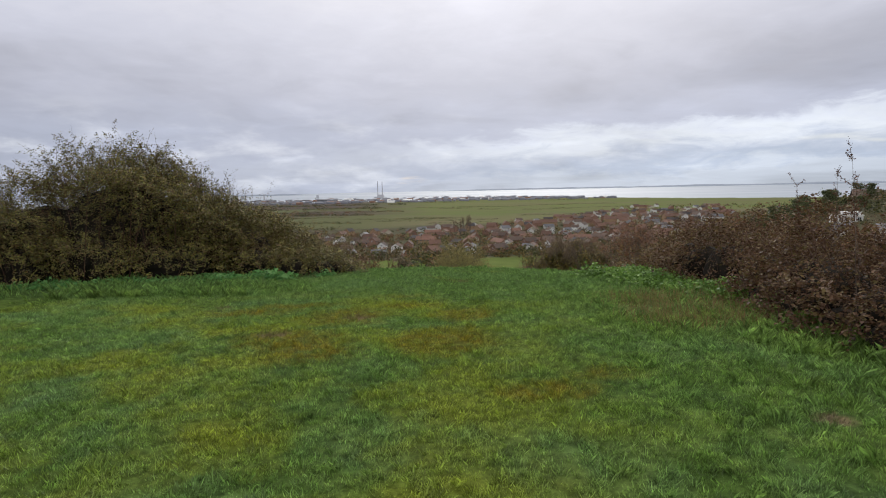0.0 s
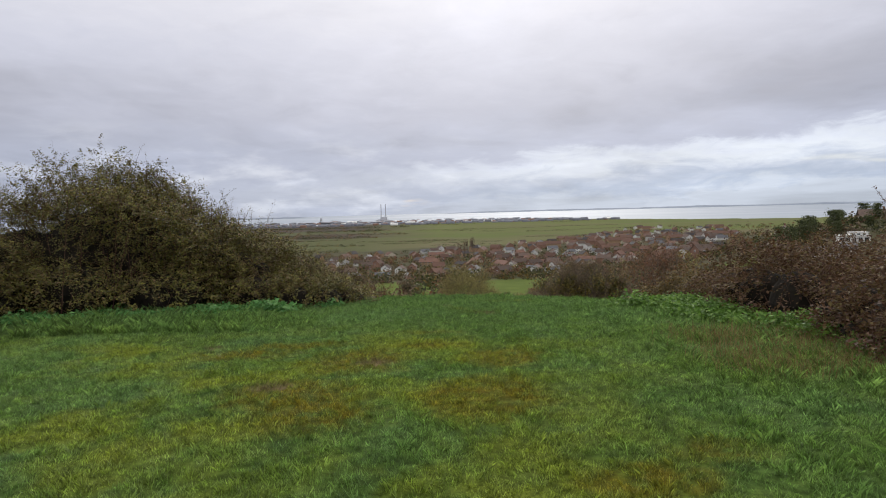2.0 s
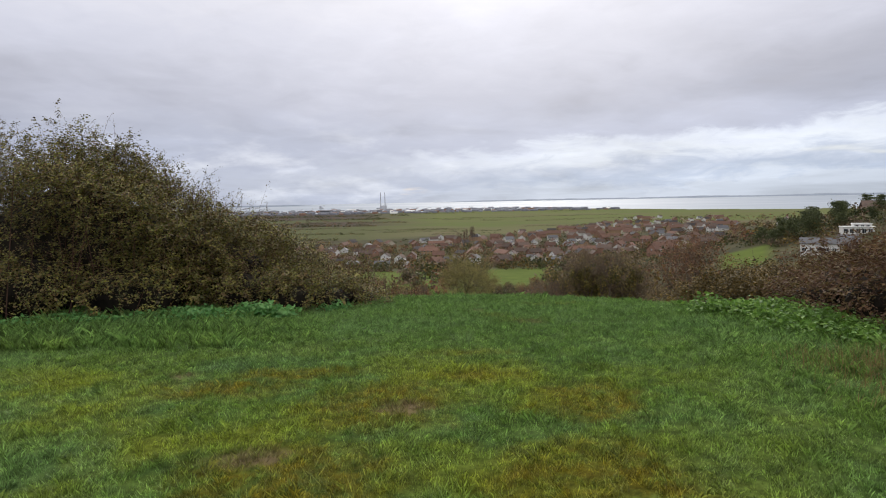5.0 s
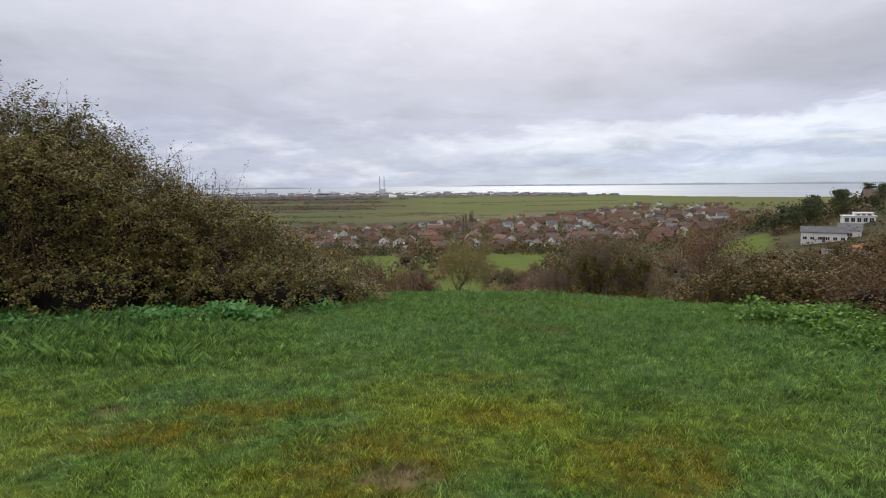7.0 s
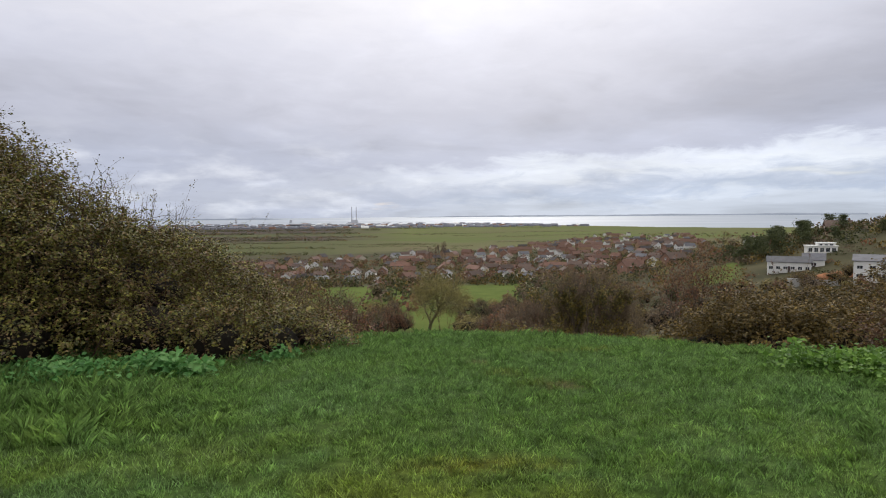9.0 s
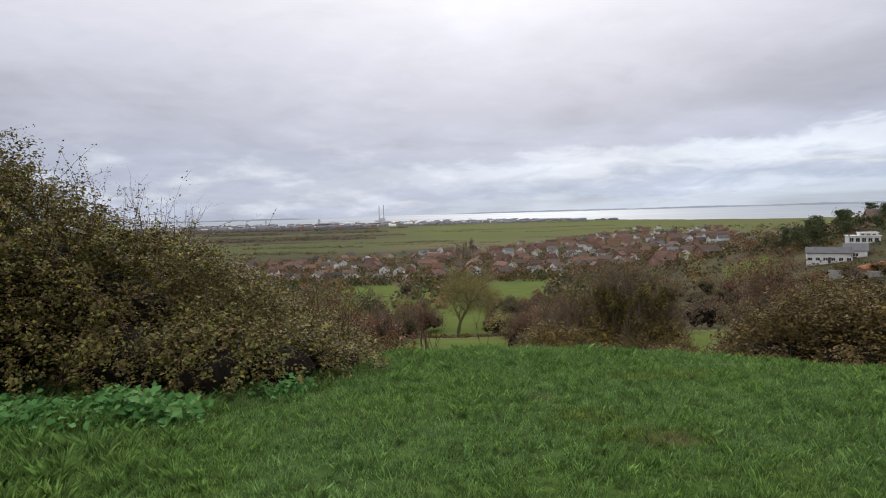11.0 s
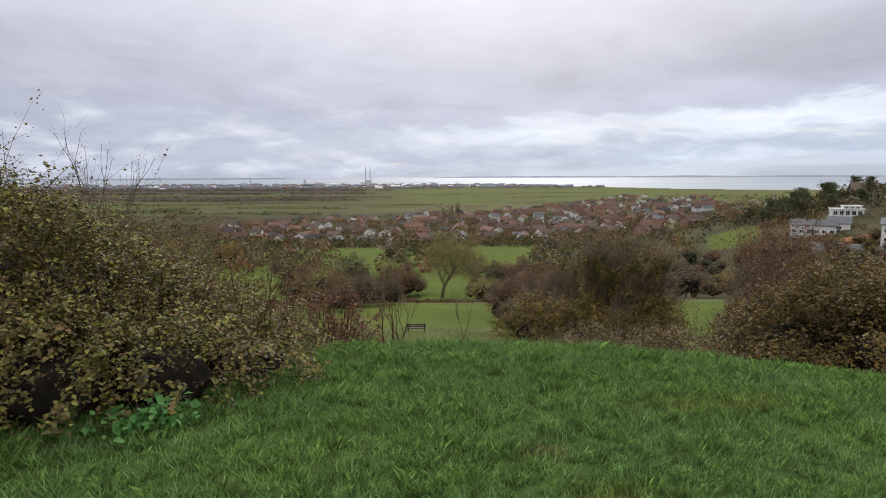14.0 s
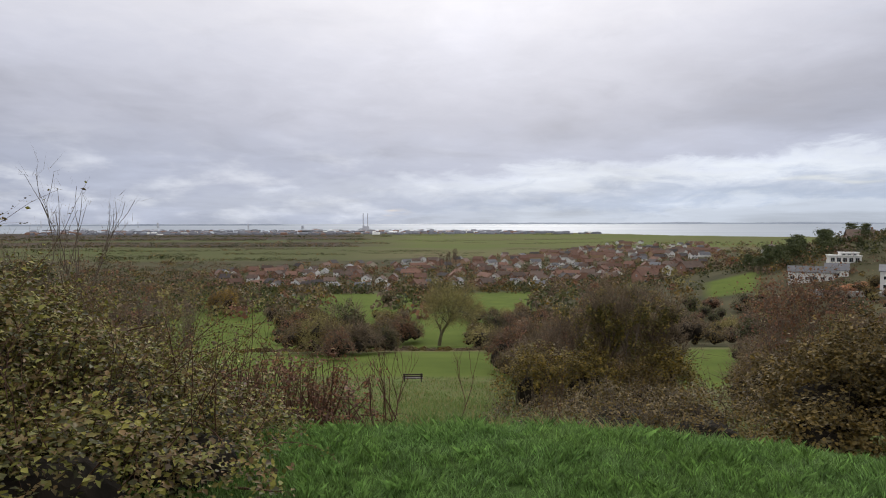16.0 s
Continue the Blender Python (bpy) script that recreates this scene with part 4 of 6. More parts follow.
def slope_scrub():
    rng = np.random.default_rng(61)
    near = [shrub_meshes(70 + k, 1800, 0.06, 200) for k in range(5)]
    far = [shrub_meshes(90 + k, 620, 0.1, 60) for k in range(5)]
    mid = [shrub_meshes(80 + k, 1700, 0.062, 200) for k in range(5)]
    firsts, beyond = {}, {k: [] for k in range(5)}

    def put(x, y, size, kind, meshes, tall=1.0):
        leaf_mat, twig_mat, label = SCRUB_KINDS[kind]
        key = (id(meshes), kind)
        if key not in firsts:
            ob = thing("scrub_bush", label + " on the hillside", "bush", "hillside scrub")
            for n, me in meshes.items():
                me = me.copy()
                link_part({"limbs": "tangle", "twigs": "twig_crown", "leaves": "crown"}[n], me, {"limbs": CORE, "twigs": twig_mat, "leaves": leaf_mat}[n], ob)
            firsts[key] = ob
            made = ob
        else:
            made = copy_thing(firsts[key], Matrix())
        made.scale = (size, size, size * tall)
        made.location = (x, y, ground_z(x, y) - 0.12 * size)
        made.rotation_euler = (0, 0, rng.uniform(0, 6.28))

    for y0, y1, gap, sizes, pool in ((27, 68, 3.4, (0.9, 1.7), near), (68, 108, 5.2, (1.3, 2.6), mid), (108, 200, 7.5, (1.8, 3.4), mid)):
        y = y0
        while y < y1:
            for x in np.arange(-0.95 * (y - 11), 0.95 * (y - 11), gap):
                px, py = x + rng.uniform(-0.45, 0.45) * gap, y + rng.uniform(-0.45, 0.45) * gap
                if scrub_clear(px, py) or rng.uniform() < 0.08 or (py < 45 and 4 < px < 13):
                    continue
                kind = int(rng.choice(5, p=[0.32, 0.14, 0.16, 0.26, 0.12]))
                if py > 100:
                    beyond[kind].append((int(rng.integers(5)), px, py, rng.uniform(*sizes), rng.uniform(0.7, 1.1), rng.uniform(0, 6.28)))
                    continue
                put(px, py, rng.uniform(*sizes), kind, pool[int(rng.integers(5))], rng.uniform(0.8, 1.2))
            y += gap
    for kind, rows in beyond.items():
        joined_shrubs(rows, far, kind)
    # clumps that stand by themselves in the fields
    for x, y, s, kind in ((-10.4, 92.0, 2.7, 0), (-13.0, 96.0, 3.2, 4), (-7.0, 95.0, 2.5, 3), (-4.0, 99.0, 2.2, 1), (-10.0, 101.0, 4.2, 1), (-16.0, 100.0, 2.6, 0), (-3.0, 141.0, 3.6, 2), (-6.5, 143.0, 3.2, 0), (-0.5, 146.0, 2.6, 2), (17.5, 150.0, 3.6, 1), (20.5, 152.0, 3.2, 2), (-11.7, 245.0, 3.4, 1),
                          (-9.0, 86.0, 2.2, 2), (10.5, 74.0, 2.6, 2), (13.0, 76.0, 3.0, 2), (15.5, 73.0, 3.2, 0), (18.0, 78.0, 3.4, 2), (12.0, 62.0, 2.2, 0), (14.0, 58.0, 2.4, 3)):
        put(x, y, s, kind, mid[int(rng.integers(5))])
    # a line of rough growth across the field
    for k in range(60):
        MID_SPOTS[int(rng.choice([0, 3]))].append((-26 + k * 0.8 + rng.normal() * 0.4, 106 + rng.normal() * 1.2, rng.uniform(1.2, 2.2), rng.uniform(0.4, 0.9)))
    put(-64.5, 222.0, 5.2, 5, mid[0], 0.95)
    put(-69.5, 226.0, 4.4, 5, mid[1], 0.95)


slope_scrub()


def strewn(name, label, category, spots, seed, mat, leaf=0.55, n_leaf=110, kind="stuff"):
    """Far trees and bushes beyond counting: one mesh of leaf clumps. A spot: x, y, width, height."""
    rng = np.random.default_rng(seed)
    S = np.asarray(spots, float)
    k = np.repeat(np.arange(len(S)), n_leaf)
    d = unit(rng.normal(size=(len(k), 3)))
    d[:, 2] = np.abs(d[:, 2]) * 0.9 + 0.02
    sub = rng.integers(0, 4, len(k))
    off = rng.normal(size=(len(S), 4, 3)) * [0.22, 0.22, 0.12]
    r = rng.uniform(0.45, 1.0, len(k)) ** 0.4
    c = off[k, sub] + d * r[:, None] * [0.42, 0.42, 0.7]
    gz = height(S[:, 0], S[:, 1])
    c = c * S[k][:, [2, 2, 3]] + np.stack([S[k, 0], S[k, 1], gz[k]], 1)
    sz = leaf * rng.uniform(0.5, 1.4, len(k)) * np.clip(S[k, 3] / 6, 0.5, 2)
    me = leaves_mesh(name, c, unit(d + rng.normal(size=d.shape) * 0.5), sz, rng, 1.3, 0.2)
    me.materials.append(mat)
    return tagged(new(name, me), label, category, kind=kind)


def far_woods():
    rng = np.random.default_rng(91)
    sets = {k: [] for k in range(5)}
    y = 200.0
    while y < 440:
        for x in np.arange(-0.95 * y, 0.95 * y, 9.0):
            px, py = x + rng.uniform(-4, 4), y + rng.uniform(-4, 4)
            a = (px - 1.2) / (py - 11)
            if scrub_clear(px, py) or (py > 350 and -0.3 < a < 0.5 and rng.uniform() < 0.55) or (126 < px < 172 and 188 < py < 250) or (abs(px + 18) < 4 and py > 330):
                continue
            h = rng.uniform(4.5, 9) * (0.7 if px > 90 and py < 300 else 1)
            sets[int(rng.choice(5, p=[0.22, 0.34, 0.12, 0.22, 0.10]))].append((px, py, h * rng.uniform(0.8, 1.3), h))
        y += 9.0
    # the dark belt between field and houses, and under the pines
    for _ in range(120):
        py, a, h = rng.uniform(322, 372), rng.uniform(-0.32, 0.34), rng.uniform(4, 8)
        if abs(a * py + 18) > 6:
            sets[int(rng.choice([0, 1, 1, 3]))].append((a * py, py, h * 1.2, h))
    for _ in range(110):
        sets[int(rng.choice([0, 1, 1, 3]))].append((rng.uniform(138, 225), rng.uniform(254, 310), rng.uniform(5, 8), rng.uniform(4, 7)))
    # gardens and hedges through the village
    for _ in range(3000):
        py = 372 + 1150 * rng.uniform() ** 1.4
        a = rng.uniform(-0.55, 0.75)
        if a < np.interp(py, [640, 800, 1000, 1450], [-0.35, 0.06, 0.2, 0.3]) and py > 640:
            continue
        h = rng.uniform(3, 8)
        sets[int(rng.choice(5, p=[0.26, 0.3, 0.14, 0.2, 0.1]))].append((a * py, py, h * 1.1, h))
    for _ in range(420):
        py, a, h = rng.uniform(365, 660), rng.uniform(-0.33, 0.5), rng.uniform(3.5, 7.5)
        sets[int(rng.choice([0, 1, 1, 2, 3]))].append((a * py, py, h * 1.2, h))
    # low garden growth round the houses on the ridge
    for _ in range(36):
        sets[int(rng.choice([0, 1, 2, 3]))].append((rng.uniform(128, 178), rng.uniform(196, 256), rng.uniform(3, 6), rng.uniform(1.4, 2.8)))
    # hedge lines and copses of the marsh, their shade put in by dark leaf
    for _ in range(46):
        py, a, n = 900 + 1500 * rng.uniform() ** 1.4, rng.uniform(-0.8, 0.22), int(rng.integers(10, 40))
        for k in range(n):
            h = rng.uniform(2, 4.5)
            sets[int(rng.choice([1, 1, 3]))].append((a * py + k * 5.0 + rng.normal() * 2, py + k * 0.4 + rng.normal() * 2, h * 2.4, h))
    for py, a0, a1, low, high in ((812, -0.62, -0.16, 3.0, 6.0), (860, -0.50, -0.38, 5.0, 8.0), (985, -0.42, -0.12, 2.5, 5.0), (1120, -0.70, -0.28, 2.5, 5.5), (1300, -0.72, -0.10, 4.0, 8.0), (1480, -0.6, -0.05, 2.5, 6.0), (1760, -0.7, -0.08, 4.0, 9.0), (2150, -0.7, -0.05, 4.0, 9.0)):
        x = a0 * py
        while x < a1 * py:
            if rng.uniform() < 0.03:
                x += rng.uniform(15, 60)
            h = rng.uniform(low, high) * 1.4
            sets[int(rng.choice([1, 1, 1, 0]))].append((x, py + 14 * math.sin(x / 60) + rng.normal() * 2, h * 1.7, h))
            x += rng.uniform(4, 8)
    for _ in range(560):
        py, a = (rng.uniform(470, 800), rng.uniform(-0.85, -0.30)) if rng.uniform() < 0.6 else (rng.uniform(1320, 2100), rng.uniform(-0.75, -0.1))
        h = rng.uniform(3, 8)
        sets[int(rng.choice([3, 3, 2, 0, 1]))].append((a * py, py, h * 2, h))
    names = ["olive far woods and garden trees", "dark evergreen far woods and garden trees", "russet far woods and hedges", "grey-brown bare far woods", "pale olive bare far woods"]
    for k, spots in sets.items():
        if MID_SPOTS[k]:
            strewn("hedge_scrub", names[k].replace("far woods", "scrub"), "scrub", MID_SPOTS[k], 220 + k, SCRUB_KINDS[k][0], 0.33, 300)
        strewn("far_woods", names[k], "woods", spots, 200 + k, SCRUB_KINDS[k][0], 0.9, 44)


far_woods()

# ---- buildings ----
ROOFS = [plain("brown_tiles", (0.115, 0.08, 0.064), 0.85, 0.3, 0.6, rand=0.35), plain("red_tiles", (0.16, 0.088, 0.064), 0.85, 0.3, 0.6, rand=0.35), plain("grey_slates", (0.11, 0.11, 0.12), 0.6, 0.25, 0.6, rand=0.3), plain("dark_tiles", (0.06, 0.05, 0.05), 0.8, 0.3, 0.6, rand=0.3)]
WALLS = [plain("white_render", (0.72, 0.71, 0.68), 0.8, 0.1, 0.4, rand=0.12), plain("red_brick", (0.25, 0.145, 0.105), 0.9, 0.25, 0.8, rand=0.25), plain("cream_render", (0.55, 0.49, 0.38), 0.85, 0.12, 0.4, rand=0.15), plain("buff_brick", (0.36, 0.24, 0.15), 0.9, 0.2, 0.8, rand=0.2)]
CONCRETE = plain("pale_concrete", (0.42, 0.41, 0.39), 0.85, 0.15, 0.1)
FRAME_WHITE = plain("white_frame", (0.75, 0.75, 0.73), 0.5, 0.08)
GLASS = Mat("window_glass", 0.08, 0.6).color((0.03, 0.035, 0.04))
DARK_DOOR = plain("dark_door", (0.07, 0.05, 0.05), 0.5, 0.2)


def box(bm, x0, x1, y0, y1, z0, z1):
    v = [bm.verts.new((x, y, z)) for z in (z0, z1) for x, y in ((x0, y0), (x1, y0), (x1, y1), (x0, y1))]
    for f in ((3, 2, 1, 0), (4, 5, 6, 7), (0, 1, 5, 4), (1, 2, 6, 5), (2, 3, 7, 6), (3, 0, 4, 7)):
        bm.faces.new([v[k] for k in f])
    return v


def slab(bm, a, b, c, d, thick):
    """A sloping plate with its lower face straight below."""
    top = [Vector(p) for p in (a, b, c, d)]
    v = [bm.verts.new(p) for p in top] + [bm.verts.new(p - Vector((0, 0, thick))) for p in top]
    for f in ((0, 1, 2, 3), (7, 6, 5, 4), (0, 4, 5, 1), (1, 5, 6, 2), (2, 6, 7, 3), (3, 7, 4, 0)):
        bm.faces.new([v[k] for k in f])


def window_part(ob, x, y, z, w, h, turn=0.0):
    """A framed window set in a wall that faces -y before the turn."""
    bm = bmesh.new()
    t = 0.09
    for r in ((-w / 2, w / 2, -h / 2, -h / 2 + t), (-w / 2, w / 2, h / 2 - t, h / 2), (-w / 2, -w / 2 + t, -h / 2 + t, h / 2 - t), (w / 2 - t, w / 2, -h / 2 + t, h / 2 - t), (-t / 2, t / 2, -h / 2 + t, h / 2 - t)):
        box(bm, r[0], r[1], -0.06, 0.04, r[2], r[3])
    win = part("window", bm, FRAME_WHITE, ob)
    win.matrix_local = pose(x, y, z, 0, 0, turn)
    bm = bmesh.new()
    box(bm, -w / 2 + t, w / 2 - t, -0.02, 0.02, -h / 2 + t, h / 2 - t)
    part("pane", bm, GLASS, win)
    return win


def house(label, w, d, eaves, ridge, wall_mat, roof_mat, chimney=True, windows=2, group="houses of the village"):
    """A gabled house at the origin; the ridge runs along x, the front faces -y."""
    ob = thing("house", label, "house", group)
    bm = bmesh.new()
    v = [bm.verts.new(p) for p in ((-w / 2, -d / 2, -1.5), (w / 2, -d / 2, -1.5), (w / 2, d / 2, -1.5), (-w / 2, d / 2, -1.5), (-w / 2, -d / 2, eaves), (w / 2, -d / 2, eaves), (w / 2, d / 2, eaves), (-w / 2, d / 2, eaves), (-w / 2, 0, ridge), (w / 2, 0, ridge))]
    for f in ((0, 1, 5, 4), (2, 3, 7, 6), (1, 2, 6, 9, 5), (3, 0, 4, 8, 7), (3, 2, 1, 0)):
        bm.faces.new([v[k] for k in f])
    part("wall", bm, wall_mat, ob)
    o, drop = 0.4, 0.35 * (ridge - eaves) / (d / 2)
    for s in (-1, 1):
        bm = bmesh.new()
        e = [(-w / 2 - o, s * (d / 2 + 0.35), eaves - drop + 0.12), (w / 2 + o, s * (d / 2 + 0.35), eaves - drop + 0.12), (w / 2 + o, 0, ridge + 0.12), (-w / 2 - o, 0, ridge + 0.12)]
        slab(bm, *(e if s < 0 else e[::-1]), 0.16)
        part("roof", bm, roof_mat, ob)
    if chimney:
        bm = bmesh.new()
        box(bm, w / 2 - 1.4, w / 2 - 0.7, -0.35, 0.35, ridge - 0.8, ridge + 1.1)
        box(bm, w / 2 - 1.46, w / 2 - 0.64, -0.41, 0.41, ridge + 1.0, ridge + 1.2)
        part("chimney", bm, WALLS[1], ob)
    for k in range(windows):
        x = -w / 2 + w * (k + 0.5) / windows
        window_part(ob, x, -d / 2 - 0.02, 1.4, min(1.8, w / windows * 0.6), 1.2)
        if eaves > 4:
            window_part(ob, x, -d / 2 - 0.02, 4.0, min(1.6, w / windows * 0.55), 1.1)
    window_part(ob, -w / 2 - 0.02, 0, eaves - 0.4 if eaves > 4 else 1.4, 1.3, 1.1, -90)
    bm = bmesh.new()
    box(bm, -0.45, 0.45, -d / 2 - 0.06, -d / 2 + 0.02, 0, 2.05)
    part("door", bm, DARK_DOOR, ob)
    return ob


def far_houses(rows):
    """The houses too far to pick apart: walls and roofs, sorted by colour."""
    dims = [(9, 7.5, 4.9, 7.6, 0, 0), (10, 8, 4.9, 8.0, 1, 1), (12, 7.5, 4.8, 7.6, 1, 0), (12, 8.5, 2.7, 5.4, 2, 1), (11, 8.5, 2.7, 5.6, 0, 2), (9, 8, 4.9, 7.9, 3, 3), (13, 8, 2.7, 5.3, 1, 3), (20, 8, 4.9, 7.8, 3, 1)]
    walls, roofs = {k: [] for k in range(4)}, {k: [] for k in range(4)}
    for k, x, y, turn in rows:
        w, d, e, r, wm, rm = dims[k]
        c, s = math.cos(turn), math.sin(turn)
        at = np.array([x, y, ground_z(x, y)])

        def spot(px, py, pz):
            return at + [px * c - py * s, px * s + py * c, pz]

        a, b = w / 2, d / 2
        for q in (((-a, -b, -1), (a, -b, -1), (a, -b, e), (-a, -b, e)), ((a, b, -1), (-a, b, -1), (-a, b, e), (a, b, e)), ((a, -b, -1), (a, b, -1), (a, b, e), (a, -b, e)), ((-a, b, -1), (-a, -b, -1), (-a, -b, e), (-a, b, e)), ((a, -b, e), (a, b, e), (a, 0.05, r), (a, -0.05, r)), ((-a, b, e), (-a, -b, e), (-a, -0.05, r), (-a, 0.05, r))):
            walls[wm].append([spot(*p) for p in q])
        for sg in (-1, 1):
            q = [(-a - 0.4, sg * (b + 0.4), e - 0.2), (a + 0.4, sg * (b + 0.4), e - 0.2), (a + 0.4, 0, r + 0.15), (-a - 0.4, 0, r + 0.15)]
            roofs[rm].append([spot(*p) for p in (q if sg < 0 else q[::-1])])
    for nm, sets, mats in (("far_house_walls", walls, WALLS), ("far_house_roofs", roofs, ROOFS)):
        for k, quads in sets.items():
            if quads:
                me = mesh_from(nm, np.array(quads).reshape(-1, 3), np.arange(len(quads) * 4).reshape(-1, 4))
                me.materials.append(mats[k])
                tagged(new(nm, me), "distant village houses crowded below the hill", "houses", kind="stuff")


def village():
    rng = np.random.default_rng(17)
    kinds = [house("white rendered house with brown tiled roof", 9, 7.5, 4.9, 7.6, WALLS[0], ROOFS[0]), house("red brick house with red tiled roof", 10, 8, 4.9, 8.0, WALLS[1], ROOFS[1]), house("red brick house with brown tiled roof", 12, 7.5, 4.8, 7.6, WALLS[1], ROOFS[0]),
             house("cream rendered bungalow with red tiled roof", 12, 8.5, 2.7, 5.4, WALLS[2], ROOFS[1], windows=3), house("white bungalow with grey slate roof", 11, 8.5, 2.7, 5.6, WALLS[0], ROOFS[2], windows=3), house("buff brick house with dark tiled roof", 9, 8, 4.9, 7.9, WALLS[3], ROOFS[3]),
             house("brick bungalow with dark tiled roof", 13, 8, 2.7, 5.3, WALLS[1], ROOFS[3], windows=3), house("buff brick terrace with red tiled roof", 20, 8, 4.9, 7.8, WALLS[3], ROOFS[1], windows=5)]
    first, far = set(), []
    y = 372.0
    while y < 1450:
        step = 19 + (y - 372) * 0.022
        hi = np.interp(y, [372, 460, 800, 1450], [0.30, 0.42, 0.5, 0.46])
        lo = np.interp(y, [372, 420, 600, 690, 800, 1000, 1450], [-0.10, -0.30, -0.31, -0.12, 0.10, 0.24, 0.33])
        bend = rng.uniform(-14, 14)
        for x in np.arange(lo * y, hi * y, step * 0.98):
            if rng.uniform() < 0.27 or abs(x + 18 + (y - 372) * 0.08) < 7:
                continue
            k = int(rng.choice(8, p=[0.15, 0.17, 0.15, 0.12, 0.10, 0.10, 0.12, 0.09]))
            px, py = x + rng.uniform(-5, 5), y + bend * math.sin(x / 70) + rng.uniform(-8, 8)
            turn = radians(rng.choice([0, 90, 30, 90, 180, 60, 20, -25, -60]) + rng.normal() * 14)
            if y > 640:
                far.append((k, px, py, turn))
                continue
            if k not in first:
                first.add(k)
                ob = kinds[k]
            else:
                ob = copy_thing(kinds[k], Matrix())
            ob.location, ob.rotation_euler = (px, py, ground_z(px, py)), (0, 0, turn)
            ob.scale = (0.84, 0.84, 0.84)
        y += step * 1.12
    far_houses(far)
    # the white gable that faces the hill
    ob = house("white gabled house with a dark roof facing the hill", 9, 12, 1.8, 6.0, WALLS[0], ROOFS[3], group="")
    ob.location, ob.rotation_euler = (-87, 386, ground_z(-87, 386)), (0, 0, radians(78))
    # a road running through
    bm = bmesh.new()
    pts = [(-17 - 0.08 * k * 12, 366 + k * 12.0) for k in range(10)]
    vs = [(bm.verts.new((x - 3.2, y, ground_z(x, y) + 0.25)), bm.verts.new((x + 3.2, y, ground_z(x, y) + 0.25))) for x, y in pts]
    for a, b in zip(vs, vs[1:]):
        bm.faces.new((a[0], a[1], b[1], b[0]))
    me = bpy.data.meshes.new("road")
    bm.to_mesh(me)
    bm.free()
    me.materials.append(plain("worn_asphalt", (0.16, 0.155, 0.15), 0.9, 0.15))
    tagged(new("road", me), "pale worn asphalt road through the village", "road", kind="structure")


village()


